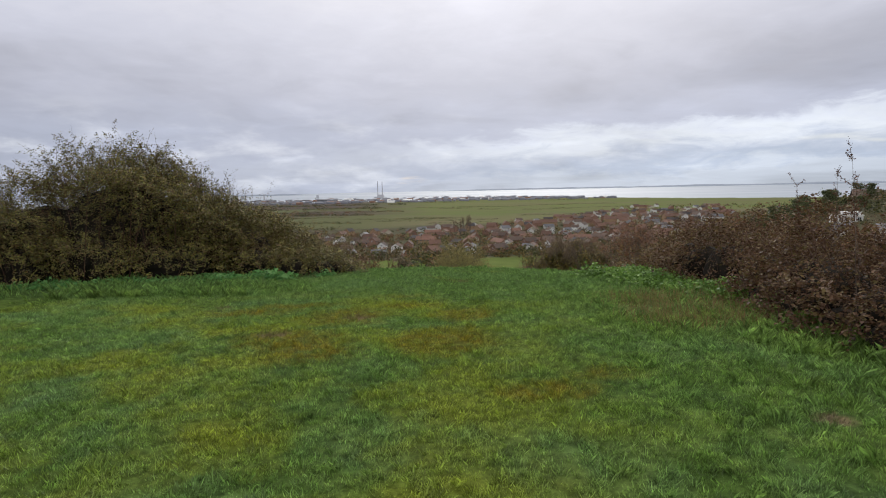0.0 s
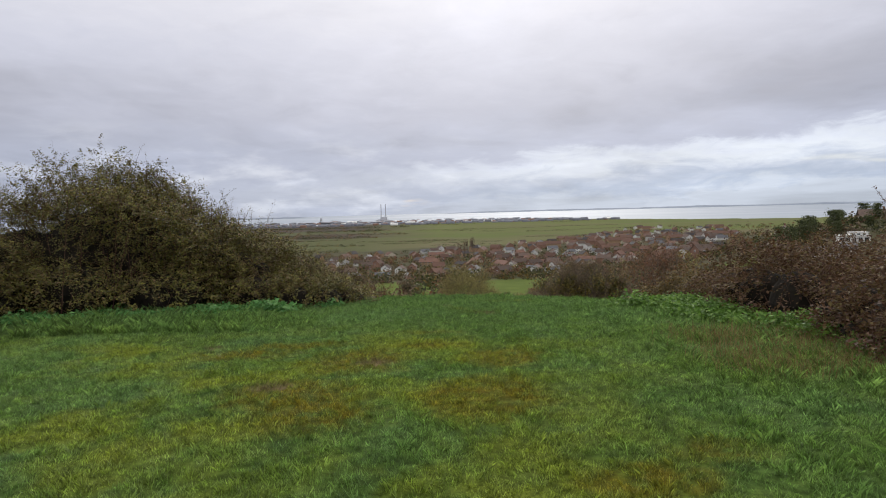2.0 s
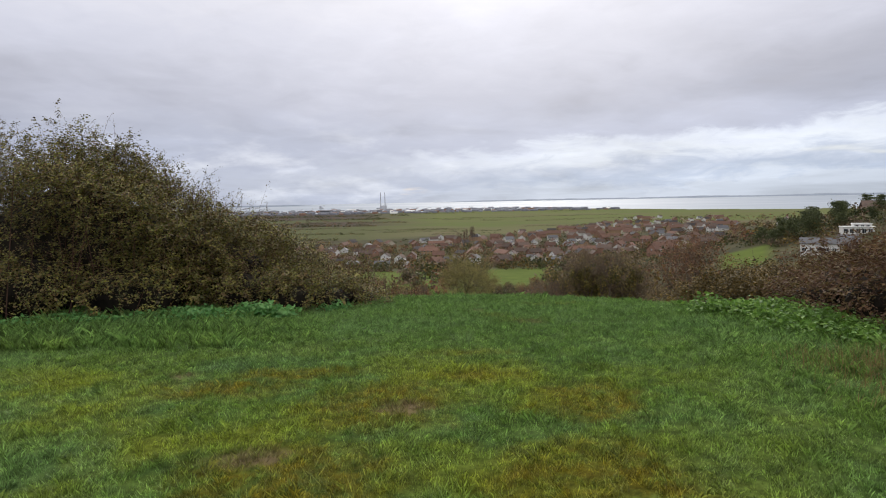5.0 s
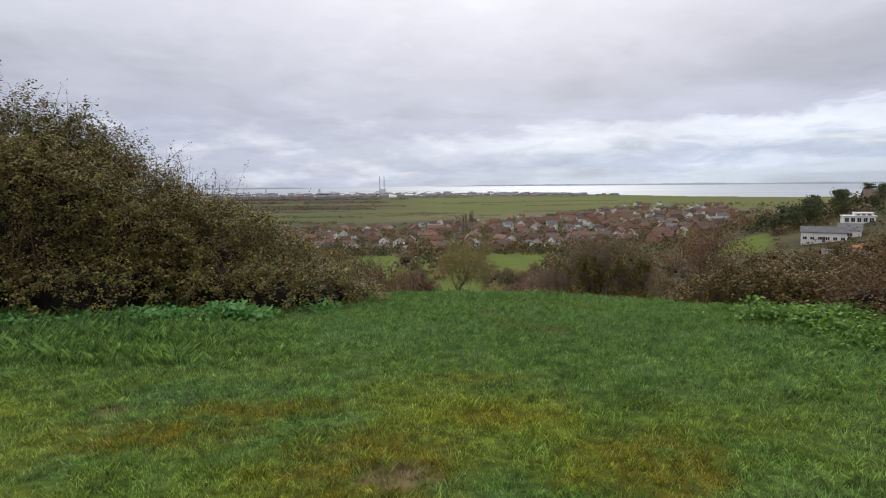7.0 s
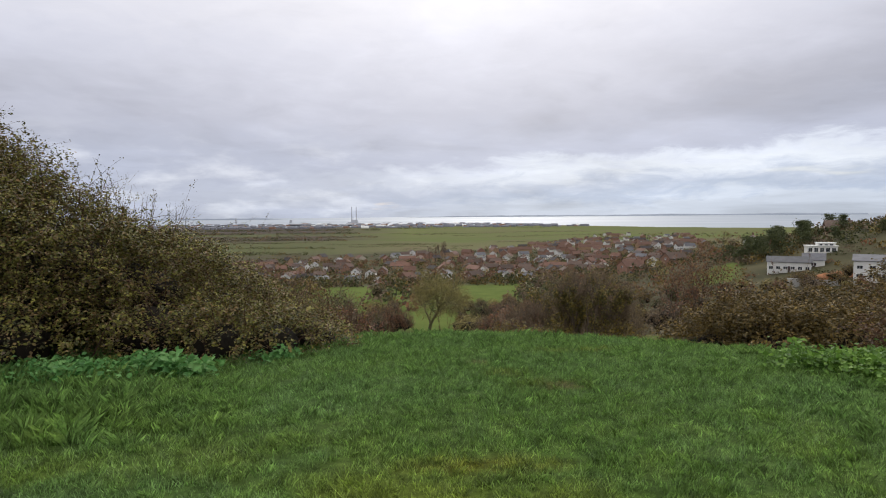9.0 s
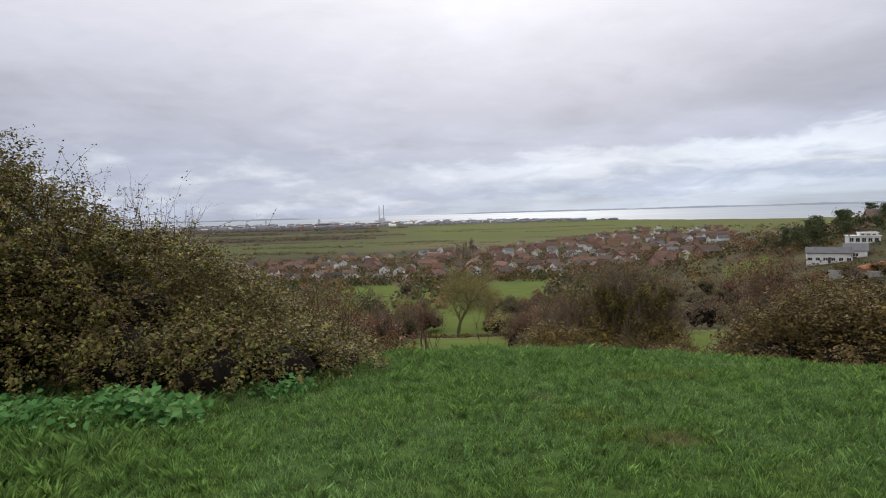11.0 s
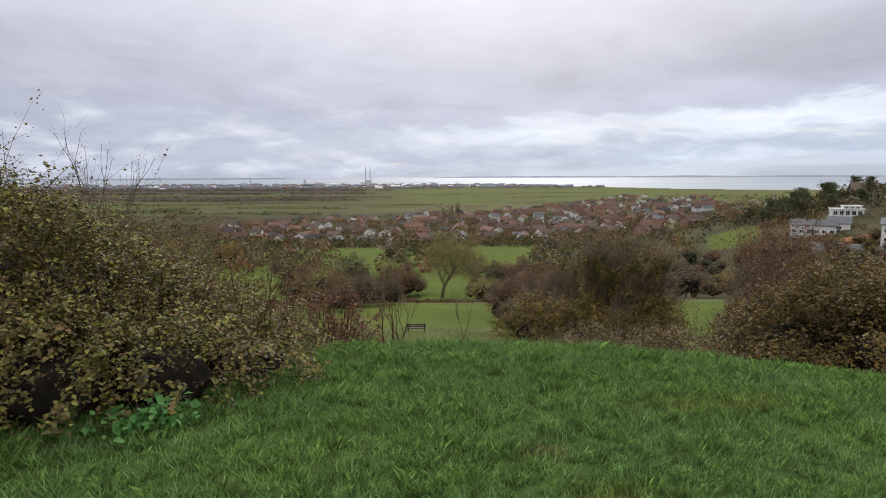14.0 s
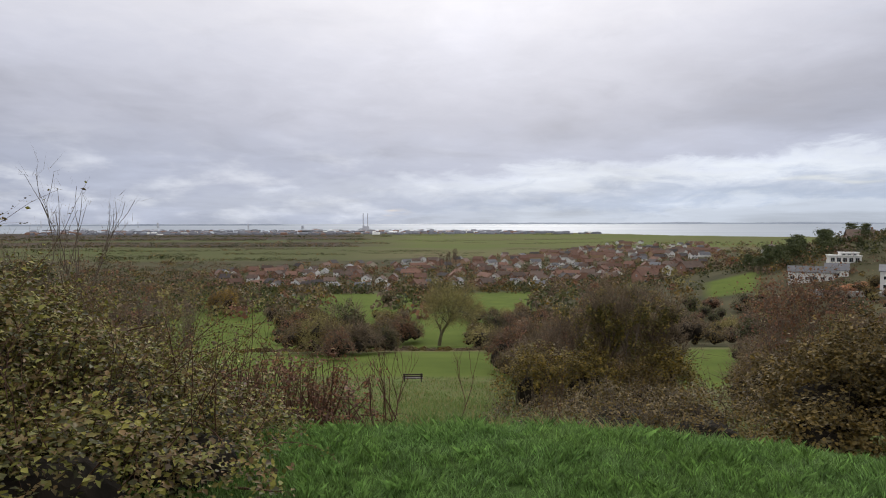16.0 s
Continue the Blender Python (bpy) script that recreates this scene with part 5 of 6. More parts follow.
def ridge_buildings():
    # white modern house with flat roof and wide windows
    x, y = 163.5, 243
    z = ground_z(x, y)
    ob = thing("modern_house", "white flat-roofed modern house with wide windows", "house", at=(x, y, z))
    bm = bmesh.new()
    box(bm, -7.5, 7.5, -4, 4, -2, 3.6)
    box(bm, -2.0, 6.5, -3.0, 3.4, 3.6, 5.2)
    part("wall", bm, WALLS[0], ob)
    for r in ((-8.0, 8.0, -4.5, 4.5, 3.6, 3.95), (-2.4, 6.9, -3.4, 3.8, 5.2, 5.5)):
        bm = bmesh.new()
        box(bm, *r)
        part("roof", bm, WALLS[0], ob)
    for k in range(5):
        window_part(ob, -6 + 2.9 * k, -4.02, 1.7, 2.0, 2.2)
    for k in range(3):
        window_part(ob, -0.6 + 2.6 * k, -3.02, 4.4, 1.6, 0.9)
    ob.rotation_euler = (0, 0, radians(-22))
    ob.scale = (0.7, 0.7, 0.75)
    # long white hall with a grey hipped roof
    x, y = 141, 228
    ob = house("long white hall with grey slate roof", 14, 8, 3.6, 5.4, WALLS[0], ROOFS[2], False, 6, "")
    ob.location, ob.rotation_euler = (x, y, ground_z(x, y) - 0.2), (0, 0, radians(-30))
    ob = house("white gabled barn beside the long hall", 7, 7, 3.0, 5.2, WALLS[0], ROOFS[2], False, 1, "")
    ob.location, ob.rotation_euler = (150, 227, ground_z(150, 227) - 0.8), (0, 0, radians(-35))
    ob = house("large new white house with grey roof", 13, 11, 6.0, 7.6, WALLS[0], ROOFS[2], False, 4, "")
    ob.location, ob.rotation_euler = (146, 190, ground_z(146, 190)), (0, 0, radians(-38))
    for bx, by, k, turn in ((118, 330, 1, 20), (128, 352, 1, -30), (142, 330, 3, 15), (170, 190, 1, -30), (186, 226, 2, -20), (150, 372, 0, 40), (204, 290, 3, -25), (186, 332, 2, 55), (190, 205, 0, -20)):
        ob = house(["white cottage with brown roof among the trees", "brick house with red roof among the trees", "white gabled house by the garden", "brown brick house on the ridge"][k], 11, 8, 4.4, 7.4, WALLS[[0, 1, 0, 1][k]], ROOFS[[0, 1, 0, 0][k]], True, 2, "houses on the ridge")
        ob.location, ob.rotation_euler = (bx, by, ground_z(bx, by) - (2.2 if bx > 200 else 0.3)), (0, 0, radians(turn))
    # terrace wall and spoil of the building site
    bm = bmesh.new()
    box(bm, -11, 11, -0.3, 0.3, -1.5, 1.6)
    box(bm, -11.2, 11.2, -0.4, 0.4, 1.6, 1.8)
    me = bpy.data.meshes.new("garden_wall")
    bm.to_mesh(me)
    bm.free()
    me.materials.append(CONCRETE)
    w = tagged(new("garden_wall", me), "pale concrete garden wall below the new house", "wall")
    w.location, w.rotation_euler = (131, 192, ground_z(131, 192)), (0, 0, radians(-38))
    for dx in (0, 5):
        bm = bmesh.new()
        for v in bmesh.ops.create_icosphere(bm, subdivisions=3, radius=1.0)["verts"]:
            k = 1 + 0.3 * noise.noise(v.co * 1.8 + Vector((dx, 0, 0)))
            v.co = Vector((v.co.x * 3.6 * k, v.co.y * 2.6 * k, max(-0.3, v.co.z) * 1.9 * k))
        me = bpy.data.meshes.new("spoil_heap")
        bm.to_mesh(me)
        bm.free()
        me.materials.append(plain("clay_spoil", (0.34, 0.15, 0.07), 0.95, 0.3))
        s = tagged(new("spoil_heap", me), "orange clay spoil heap on the building site", "earth heap")
        s.location = (138 + dx, 203 - dx * 0.3, ground_z(138 + dx, 203 - dx * 0.3))


ridge_buildings()


def pine_meshes(seed, tall):
    rng = np.random.default_rng(seed)
    segs, pads = [], []
    q = np.array([0, 0, -0.3])
    v = unit(np.array([rng.normal() * 0.08, rng.normal() * 0.08, 1]))
    for k in range(6):
        nq = q + v * (tall * 0.93) / 6
        v = unit(v + rng.normal(size=3) * 0.05)
        segs.append([*q, *nq, 0.3 * (1 - k / 7), 0.3 * (1 - (k + 1) / 7)])
        q = nq
        for b in range(5 if k > 0 else 0):
            a = rng.uniform(0, 6.28)
            L = tall * 0.44 * (1.1 - 0.12 * k) * rng.uniform(0.5, 1.1)
            e = q + np.array([math.cos(a) * L, math.sin(a) * L, rng.uniform(-0.05, 0.3) * L])
            segs.append([*q, *e, 0.08, 0.02])
            pads += [q * (1 - w) + e * w + rng.normal(size=3) * 0.25 for w in (0.55, 0.8, 1.0)]
    pads = np.array(pads)
    i = rng.integers(0, len(pads), 1700)
    c = pads[i] + rng.normal(size=(1700, 3)) * [1.0, 1.0, 0.5]
    return {"limbs": segs_mesh("limbs", segs, 5), "leaves": leaves_mesh("leaves", c, rng.normal(size=(1700, 3)) + [0, 0, 0.7], rng.uniform(0.25, 0.6, 1700), rng, 1.6, 0.2)}


def pines():
    rng = np.random.default_rng(5)
    pool = [pine_meshes(300 + k, 11.0) for k in range(4)]
    mats = {"limbs": TRUNK, "leaves": PINE}
    spots = [(150, 262, 1.0), (154, 270, 1.1), (159, 266, 1.0), (148, 272, 0.9), (163, 275, 1.2), (168, 280, 1.15), (156, 280, 1.0), (173, 288, 1.2), (178, 276, 1.25), (162, 290, 1.0), (183, 284, 1.1), (144, 268, 0.8), (190, 292, 1.05), (199, 280, 1.0), (170, 262, 0.8), (147, 282, 0.9), (181, 258, 0.7), (194, 250, 0.7), (208, 300, 1.1)]
    for x, y, s in spots:
        plant_tree("pine_tree", "dark green pine with spreading crown on the ridge", "tree", pool[int(rng.integers(4))], mats, x, y, s * 0.72, rng.uniform(0, 6.28), "pines on the ridge")
    for k in range(9):
        x, y = -268 - 9 * k + rng.normal() * 2, 470 + rng.normal() * 5
        plant_tree("conifer", "dense dark conifer in a shelter belt", "tree", pool[k % 4], mats, x, y, 1.25, rng.uniform(0, 6.28), "conifer belt")
    # leafless poplars among the houses
    me = tree_meshes(401, 22, 0.3, 4, 0.3, 0.22, 0.6, (2, 3), 12, 1.6, 0.05, 4)
    for k, x in enumerate((17, 21, 25.5, 30)):
        plant_tree("poplar", "tall narrow leafless poplar among the houses", "tree", me, {"limbs": TWIG, "twigs": FINE_TWIG}, x, 520 + k * 2, 0.9 + 0.05 * k, k * 1.3, "poplars in a row")


pines()


# ---- the far shore ----
def far_things():
    rng = np.random.default_rng(8)
    # concrete paled in its base colour to give the haze of distance
    hazy = plain("hazed_concrete", (0.5, 0.5, 0.52), 0.9, 0.1, 0.02)
    z0 = -56
    ob = thing("power_station", "grey power station with two tall chimneys by the water", "power station", at=(-320, 3500, z0))
    for dx in (-11, 14):
        bm = bmesh.new()
        bmesh.ops.create_cone(bm, cap_ends=True, segments=16, radius1=3.4, radius2=2.0, depth=100, matrix=Matrix.Translation((dx, 0, 50)))
        part("chimney", bm, hazy, ob)
    bm = bmesh.new()
    box(bm, -14, 22, -16, 16, -3, 26)
    box(bm, -34, -14, -12, 12, -3, 14)
    part("boiler_house", bm, hazy, ob)
    bm = bmesh.new()
    box(bm, -40, 46, -40, -18, -3, 9)
    part("turbine_hall", bm, hazy, ob)
    # white sheds and tanks along the shore
    for k in range(22):
        a = rng.uniform(-0.42, 0.34)
        y = rng.uniform(2500, 3000) if a > 0 else rng.uniform(2700, 3700)
        x = a * y
        if coast(np.array(x), np.array(y)) < 120:
            continue
        w, h = rng.uniform(14, 60), rng.uniform(5, 9)
        bm = bmesh.new()
        v = [bm.verts.new(p) for p in ((-w / 2, -12, -2), (w / 2, -12, -2), (w / 2, 12, -2), (-w / 2, 12, -2), (-w / 2, -12, h), (w / 2, -12, h), (w / 2, 12, h), (-w / 2, 12, h), (-w / 2, 0, h + 3), (w / 2, 0, h + 3))]
        for f in ((0, 1, 5, 4), (2, 3, 7, 6), (1, 2, 6, 9, 5), (3, 0, 4, 8, 7), (4, 5, 9, 8), (6, 7, 8, 9)):
            bm.faces.new([v[i] for i in f])
        me = bpy.data.meshes.new("shed")
        bm.to_mesh(me)
        bm.free()
        me.materials.append(WALLS[0] if rng.uniform() < 0.35 else ROOFS[2])
        s = tagged(new("shed", me), "pale pitched-roof shed on the flat shore", "shed", "sheds by the shore")
        s.location = (x, y, ground_z(x, y))
    # thin stacks and masts far off
    for x, y, h, r in ((-1880, 3900, 70, 4), (-1840, 3900, 62, 3), (-1770, 3920, 55, 3), (-1640, 3900, 48, 7), (-1000, 3600, 42, 5), (-2350, 3900, 60, 3), (-700, 3650, 30, 9)):
        bm = bmesh.new()
        bmesh.ops.create_cone(bm, cap_ends=True, segments=12, radius1=r, radius2=r * 0.7, depth=h, matrix=Matrix.Translation((0, 0, h / 2 - 2)))
        bmesh.ops.create_cone(bm, cap_ends=True, segments=12, radius1=r * 1.5, radius2=r * 1.2, depth=6, matrix=Matrix.Translation((0, 0, 1)))
        me = bpy.data.meshes.new("factory_stack")
        bm.to_mesh(me)
        bm.free()
        me.materials.append(hazy)
        s = tagged(new("factory_stack", me), "slim grey industrial stack on the far shore", "chimney", "stacks on the far shore")
        s.location = (x, y, ground_z(x, y))
    # low hills across the water, distance haze mixed into their base colour
    land = Mat("hazed_shore_land", 0.95, 0.1)
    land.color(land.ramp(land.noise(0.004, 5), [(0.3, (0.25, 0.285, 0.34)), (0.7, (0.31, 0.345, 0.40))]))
    for nm, xs, y, top, base in (("backdrop", np.linspace(-200, 3400, 160), 4560, 14, -30), ("backdrop_left", np.linspace(-3300, -500, 140), 4400, 40, -62)):
        f = np.clip(np.minimum(xs - xs[0], xs[-1] - xs) / 500, 0, 1) if "left" in nm else np.clip((xs - xs[0]) / 500, 0, 1)
        z = base + f * (top + 6 * smooth_noise(xs / 170, xs * 0, 5) + 3 * smooth_noise(xs / 40, xs * 0, 6))
        yy = y - 120 * (xs / 3400) ** 2
        v, fc = [], []
        for k, xx in enumerate(xs):
            v += [(xx, yy[k] - 40, base - 12), (xx, yy[k], z[k]), (xx, yy[k] + 60, base - 12)]
        for k in range(len(xs) - 1):
            for j in (0, 1):
                fc.append((3 * k + j, 3 * k + 3 + j, 3 * k + 4 + j, 3 * k + 1 + j))
        me = mesh_from(nm, v, fc, True)
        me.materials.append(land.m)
        tagged(new(nm, me), "low blue-grey hills across the estuary", "hills", kind="structure")
    # town spread over the flat shore, its roofs coloured grey-blue as if hazed
    for nm, n, seed, mat in (("far_town", 260, 1, WALLS[1]), ("far_town_roofs", 1100, 2, plain("hazed_far_roofs", (0.17, 0.175, 0.20), 0.85, 0.25, 0.02)), ("far_town_white", 36, 3, WALLS[0])):
        r2 = np.random.default_rng(900 + seed)
        y = r2.uniform(2500, 3900, n)
        x = r2.uniform(-0.62, 0.30, n) * y
        ok = coast(x, y) > 60
        x, y = x[ok], y[ok]
        w, h, g = r2.uniform(6, 16, len(x)), r2.uniform(4, 10, len(x)), height(x, y)
        c = np.array([(-1, -1, -0.3), (1, -1, -0.3), (1, 1, -0.3), (-1, 1, -0.3), (-1, -1, 0.7), (1, -1, 0.7), (1, 1, 0.7), (-1, 1, 0.7), (-1, 0, 1), (1, 0, 1)])
        v = c[None] * np.stack([w, w * 0.6, h], 1)[:, None] + np.stack([x, y, g], 1)[:, None]
        i = np.arange(len(x))[:, None] * 10
        f = np.concatenate([i + q for q in ([0, 1, 5, 4], [4, 5, 9, 8], [6, 7, 8, 9], [1, 2, 6, 5], [3, 0, 4, 7], [5, 6, 9, 9], [7, 4, 8, 8])[:5]], 0)
        me = mesh_from(nm, v.reshape(-1, 3), f)
        me.materials.append(mat)
        tagged(new(nm, me), "distant small buildings spread over the flat shore", "town", kind="stuff")


far_things()

# ---- bench ----
def bench():
    wood = plain("dark_wet_wood", (0.05, 0.038, 0.03), 0.7, 0.3, 3)
    x, y = 0.35, 63.2
    z = ground_z(x, y)
    ob = thing("bench", "dark wooden bench facing the view on the slope", "bench", at=(x, y, z - 0.14))
    for dy in (-0.16, 0.0, 0.16):
        bm = bmesh.new()
        box(bm, -0.85, 0.85, dy - 0.07, dy + 0.07, 0.44, 0.49)
        part("seat_slat", bm, wood, ob)
    for k in range(2):
        bm = bmesh.new()
        box(bm, -0.85, 0.85, -0.30, -0.26, 0.62 + 0.16 * k, 0.74 + 0.16 * k)
        part("back_slat", bm, wood, ob)
    for sx in (-0.72, 0.72):
        for dy, top in ((-0.25, 0.92), (0.2, 0.46)):
            bm = bmesh.new()
            box(bm, sx - 0.05, sx + 0.05, dy - 0.05, dy + 0.05, -0.3, top)
            part("leg", bm, wood, ob)


bench()


# ---- grass ----
def grass_material():
    m = Mat("grass_blade", 0.5, 0.3)
    col = lawn_color(m, 1.74)
    k = m.ramp(m.island(), [(0.0, 0.5), (0.5, 1.0), (0.9, 1.4), (1.0, 1.8)])
    col = m.mix(1.0, col, k, "MULTIPLY")
    m.color(col)
    tr = m.t.nodes.new("ShaderNodeBsdfTranslucent")
    m.t.links.new(col, tr.inputs[0])
    mx = m.t.nodes.new("ShaderNodeMixShader")
    mx.inputs[0].default_value = 0.35
    m.t.links.new(m.p.outputs[0], mx.inputs[1])
    m.t.links.new(tr.outputs[0], mx.inputs[2])
    m.t.links.new(mx.outputs[0], m.t.nodes["Material Output"].inputs[0])
    return m.m


def blades_mesh(name, x, y, tall, wide, rng, lean=0.5):
    n = len(x)
    z = height(x, y) - 0.01
    p = np.stack([x, y, z], 1)
    a = rng.uniform(0, 6.283, n) + 1.5 * smooth_noise(x * 3, y * 3, 21)
    # blades of one tussock bow the same way
    bow = np.stack([smooth_noise(x * 4, y * 4, 22), smooth_noise(x * 4, y * 4, 23), np.zeros(n)], 1) * 1.3 + np.stack([np.cos(a), np.sin(a), np.zeros(n)], 1) * rng.uniform(0.3, 1.2, n)[:, None]
    side = np.stack([-np.sin(a), np.cos(a), np.zeros(n)], 1) * wide[:, None]
    up = np.array([0, 0, 1.0])
    mid = p + up * (tall * 0.6)[:, None] + bow * (tall * lean * 0.3)[:, None]
    tip = p + up * (tall * 0.92)[:, None] + bow * (tall * lean)[:, None]
    v = np.stack([p - side, p + side, mid + side * 0.8, mid - side * 0.8, tip], 1)
    i = np.arange(n)[:, None] * 5
    tri = np.concatenate([i + [0, 1, 2], i + [0, 2, 3], i + [3, 2, 4]], 0)
    return mesh_from(name, v.reshape(-1, 3), tri)


def grass():
    rng = np.random.default_rng(3)
    # tufts: blades fan out from a crown and lean together
    nt, per = 42000, 11
    tx = np.concatenate([rng.uniform(-4.2, 6.4, nt), rng.uniform(-8, 8, 4000)])
    ty = np.concatenate([3.3 + 13.1 * rng.uniform(0, 1, nt) ** 0.85, rng.uniform(3, 16.4, 4000)])
    k = np.repeat(np.arange(len(tx)), per)
    n = len(k)
    base = np.interp(ty, [3, 9.3, 10.8, 13, 15.5, 16.5], [0.026, 0.026, 0.036, 0.044, 0.058, 0.075])
    base = np.maximum(base, np.interp(tx, [3.2, 4.8, 6], [0.035, 0.055, 0.085]))
    base = np.maximum(base, np.interp(tx + 0.30 * (ty - 13), [-4.0, -1.6, -0.4], [0.12, 0.085, 0.03]) * (ty > 10.5))
    tuss = 0.8 * smooth_noise(tx * 9, ty * 9, 24) + 0.8 * smooth_noise(tx * 24, ty * 24, 25)
    t_tall = base * np.clip(1 + 1.1 * tuss, 0.3, 2.1) * rng.uniform(0.6, 1.3, len(tx))
    a = rng.uniform(0, 6.283, n)
    ray = np.stack([np.cos(a), np.sin(a), np.zeros(n)], 1)
    comb = np.stack([smooth_noise(tx * 7, ty * 7, 22), smooth_noise(tx * 7, ty * 7, 23), np.zeros(len(tx))], 1) * 0.25 + rng.normal(size=(len(tx), 3)) * [0.25, 0.25, 0]
    tall = t_tall[k] * rng.uniform(0.55, 1.25, n)
    foot = np.stack([tx[k], ty[k], np.zeros(n)], 1) + ray * rng.uniform(0, 0.035, n)[:, None]
    foot[:, 2] = height(foot[:, 0], foot[:, 1]) - 0.006
    bow = ray * rng.uniform(0.2, 0.9, n)[:, None] + comb[k]
    side = np.stack([-np.sin(a), np.cos(a), np.zeros(n)], 1) * rng.uniform(0.0009, 0.0019, n)[:, None]
    up = np.array([0, 0, 1.0])
    mid = foot + up * (tall * 0.58)[:, None] + bow * (tall * 0.24)[:, None]
    tip = foot + up * (tall * 0.92)[:, None] + bow * (tall * 0.75)[:, None]
    v = np.stack([foot - side, foot + side, mid + side, tip], 1)
    i = np.arange(n)[:, None] * 4
    me = mesh_from("lawn_grass", v.reshape(-1, 3), np.concatenate([i + [0, 1, 2], i + [0, 2, 3]], 0))
    me.materials.append(grass_material())
    tagged(new("lawn_grass", me), "wet green lawn grass with mossy yellow patches", "grass", kind="stuff")
    # the close-cropped turf between the tufts
    nb = 560000
    x, y = rng.uniform(-3.8, 5.6, nb), 3.2 + 12.6 * rng.uniform(0, 1, nb)
    turf = 0.9 * smooth_noise(x * 13, y * 13, 27) + 0.9 * smooth_noise(x * 38, y * 38, 28)
    keep = rng.uniform(0, 1, nb) < np.clip(0.75 + 1.2 * turf, 0.15, 1.0)
    x, y, turf = x[keep], y[keep], turf[keep]
    nb = len(x)
    tall = np.interp(y, [9, 11.5, 15.8], [0.026, 0.036, 0.045]) * np.clip(1 + 1.1 * turf, 0.3, 2.2) * rng.uniform(0.5, 1.4, nb)
    z = height(x, y) - 0.004
    a = rng.uniform(0, 6.283, nb)
    side = np.stack([-np.sin(a), np.cos(a), np.zeros(nb)], 1) * rng.uniform(0.0022, 0.0045, nb)[:, None]
    out = np.stack([np.cos(a), np.sin(a), np.zeros(nb)], 1) * (tall * rng.uniform(0.3, 1.3, nb))[:, None]
    p = np.stack([x, y, z], 1)
    v = np.stack([p - side, p + side, p + out + np.array([0, 0, 1.0]) * tall[:, None]], 1)
    me = mesh_from("turf", v.reshape(-1, 3), np.arange(nb * 3).reshape(-1, 3))
    me.materials.append(bpy.data.materials["grass_blade"])
    tagged(new("turf", me), "short mossy turf, green with brown worn patches", "grass", kind="stuff")
    # dry tussocks by the nettles
    cx, cy = rng.choice([4.9, 5.3, 4.6, 5.7], 2600), rng.uniform(7.4, 9.6, 2600)
    x, y = cx + rng.normal(size=2600) * 0.22, cy + rng.normal(size=2600) * 0.1
    me = blades_mesh("dry_grass", x, y, 0.2 * rng.uniform(0.4, 1.3, 2600), rng.uniform(0.001, 0.002, 2600), rng, 0.7)
    me.materials.append(leafy("dry_grass_blade", [(0.1, (0.10, 0.09, 0.03)), (0.5, (0.22, 0.16, 0.07)), (0.9, (0.33, 0.24, 0.12))], 0.3))
    tagged(new("dry_grass", me), "thin straw-brown dry grass at the lawn's edge", "grass", kind="stuff")
    # coarse grass over the slope below the brow
    x = rng.uniform(-9, 12, 26000)
    y = 16.2 + 30 * rng.uniform(0, 1, 26000) ** 1.7
    tall = 0.14 * np.clip(1 + smooth_noise(x * 1.2, y * 1.2, 26), 0.3, 2) * rng.uniform(0.5, 1.3, len(x))
    wide = rng.uniform(0.004, 0.011, len(x))
    fy = rng.uniform(21, 66.5, 30000)
    fx = 1.2 + rng.uniform(-0.42, 0.22, 30000) * (fy - 11)
    x, y = np.concatenate([x, fx]), np.concatenate([y, fy])
    wide = np.concatenate([wide, rng.uniform(0.008, 0.02, 30000)])
    tall = np.concatenate([tall, 0.2 * np.clip(1 + 1.2 * smooth_noise(fx * 0.7, fy * 0.7, 29), 0.25, 2.2) * rng.uniform(0.5, 1.4, 30000)])
    me = blades_mesh("rough_grass", x, y, tall, wide, rng, 0.8)
    me.materials.append(leafy("rough_grass_blade", [(0.1, (0.05, 0.08, 0.02)), (0.45, (0.085, 0.14, 0.035)), (0.7, (0.13, 0.15, 0.05)), (0.9, (0.22, 0.17, 0.085))], 0.3, gain=1.5))
    tagged(new("rough_grass", me), "coarse straw-coloured and green grass on the slope", "grass", kind="stuff")


grass()


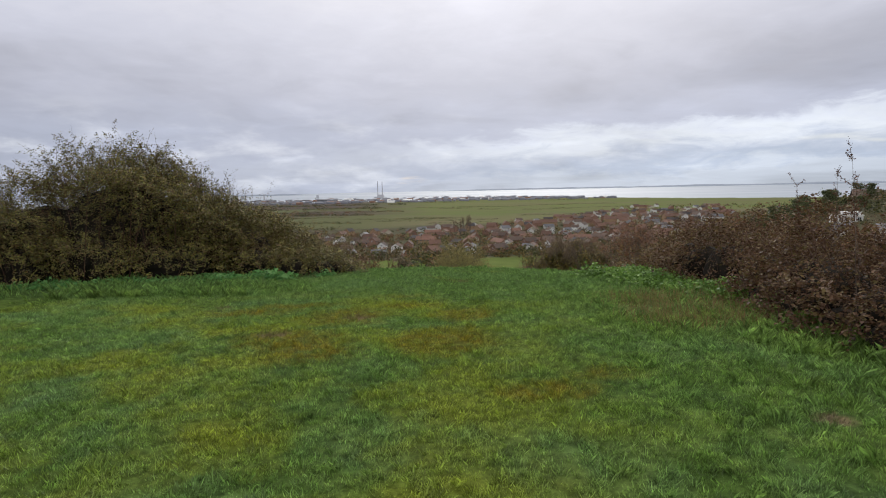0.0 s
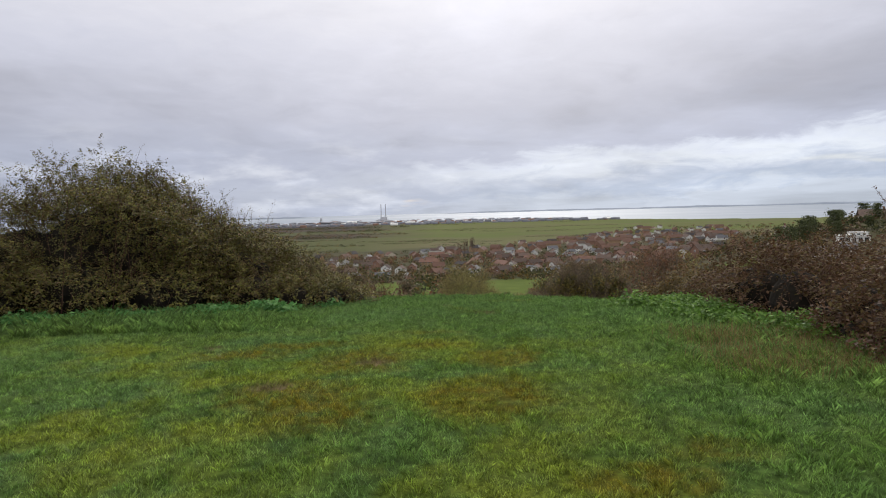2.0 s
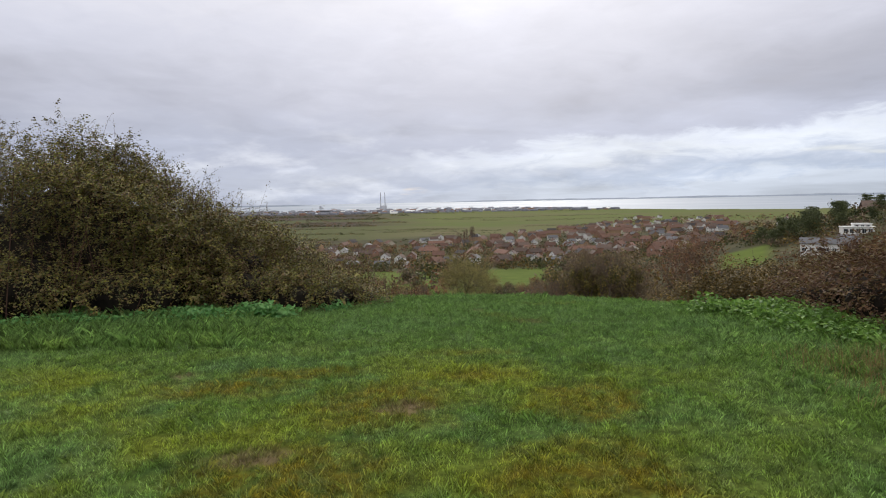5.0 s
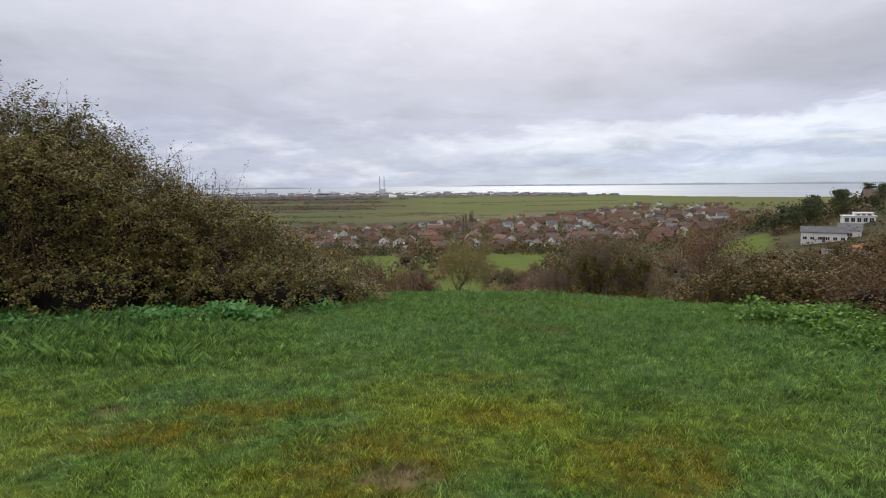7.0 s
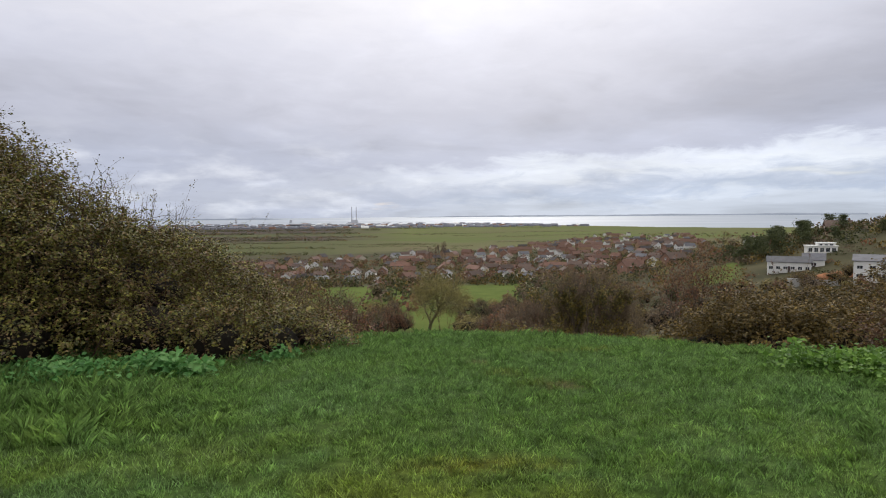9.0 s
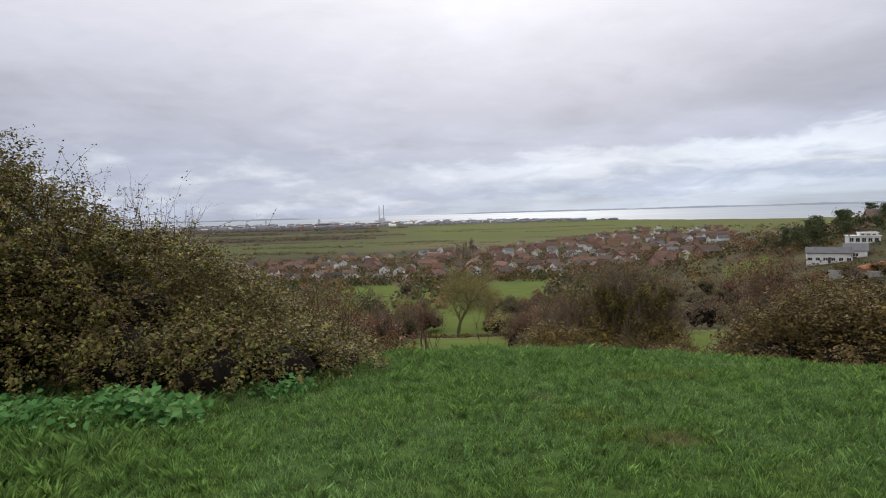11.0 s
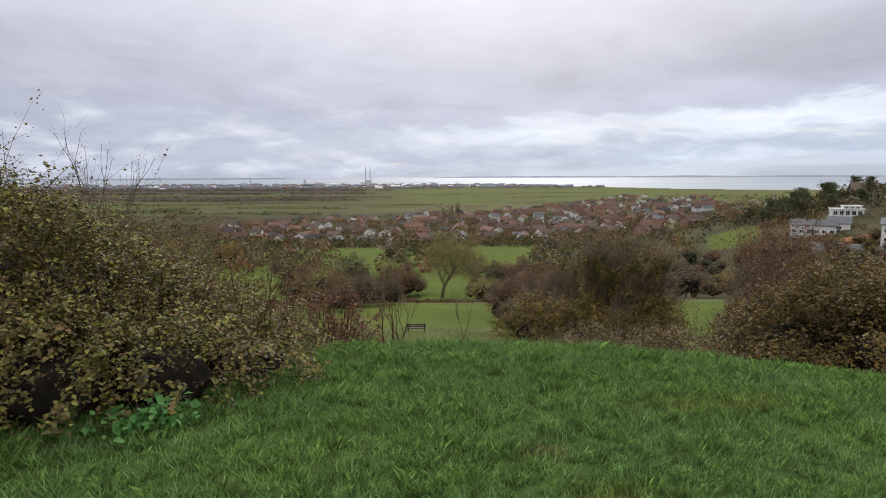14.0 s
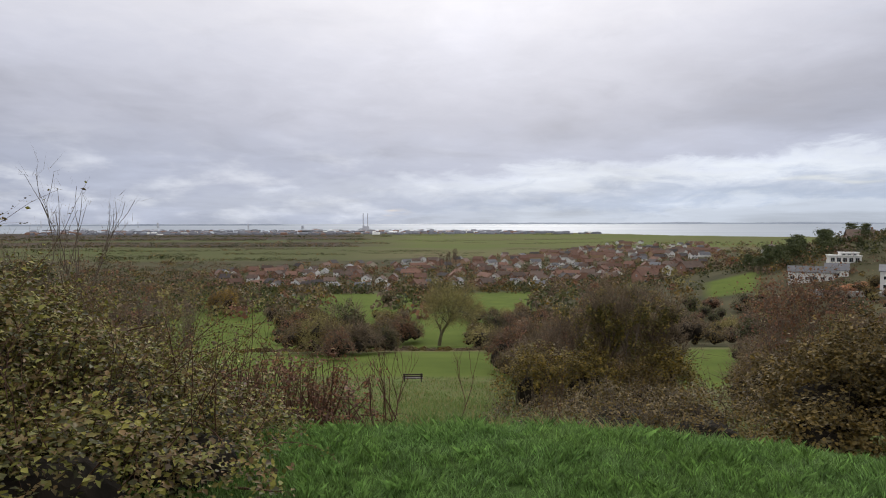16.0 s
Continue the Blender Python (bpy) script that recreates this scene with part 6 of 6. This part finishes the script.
# ---- dock stems above the hedge, one long cane over the mound ----
def dock_stems():
    rng = np.random.default_rng(12)
    seeds = leafy("dock_seed", [(0.1, (0.05, 0.025, 0.015)), (0.5, (0.12, 0.055, 0.03)), (0.9, (0.2, 0.1, 0.05))], 0.5)
    for x, y, h in ((6.2, 6.9, 1.8), (7.1, 8.9, 1.7), (7.35, 9.9, 1.65), (6.5, 7.3, 1.45), (6.9, 6.2, 1.4), (8.9, 22.2, 4.0), (11.3, 22.6, 4.1), (10.6, 21.9, 3.7)):
        z = ground_z(x, y)
        ob = thing("dock_stem", "tall dry brown dock stem with seed heads", "plant", "dry stems above the hedge", at=(x, y, z - 0.02))
        q, segs, tips = np.zeros(3), [], []
        v = np.array([rng.normal() * 0.05, rng.normal() * 0.05, 1.0])
        n = 7
        for k in range(n):
            v = unit(v + rng.normal(size=3) * 0.04)
            nq = q + v * h / n
            segs.append([*q, *nq, 0.006 * (1 - 0.1 * k), 0.006 * (1 - 0.1 * (k + 1))])
            q = nq
            if k >= n - 3:
                for _ in range(2):
                    e = q + unit(np.array([rng.normal(), rng.normal(), 1.6])) * rng.uniform(0.08, 0.22)
                    segs.append([*q, *e, 0.003, 0.001])
                    tips += [q * (1 - w) + e * w for w in (0.2, 0.4, 0.6, 0.8, 1.0)]
                tips.append(q)
        link_part("stem", segs_mesh("stem", segs, 4), TWIG, ob)
        c = np.repeat(np.array(tips), 5, 0)
        c = c + rng.normal(size=c.shape) * 0.012
        link_part("seed_head", leaves_mesh("seed_head", c, rng.normal(size=c.shape), rng.uniform(0.008, 0.018, len(c)), rng, 1.2), seeds, ob)


dock_stems()


def long_cane():
    rng = np.random.default_rng(4)
    ob = thing("arching_cane", "long bare bramble cane arching out of the mound", "cane", at=(-1.75, 15.6, ground_z(-1.75, 15.6)))
    segs = arching(rng, (0.1, 0.0, 0.35), unit(np.array([0.85, 0.25, 0.75])), 1.25, 0.7, 0.011, 9)
    link_part("stem", segs_mesh("stem", segs, 5), CANE, ob)


long_cane()
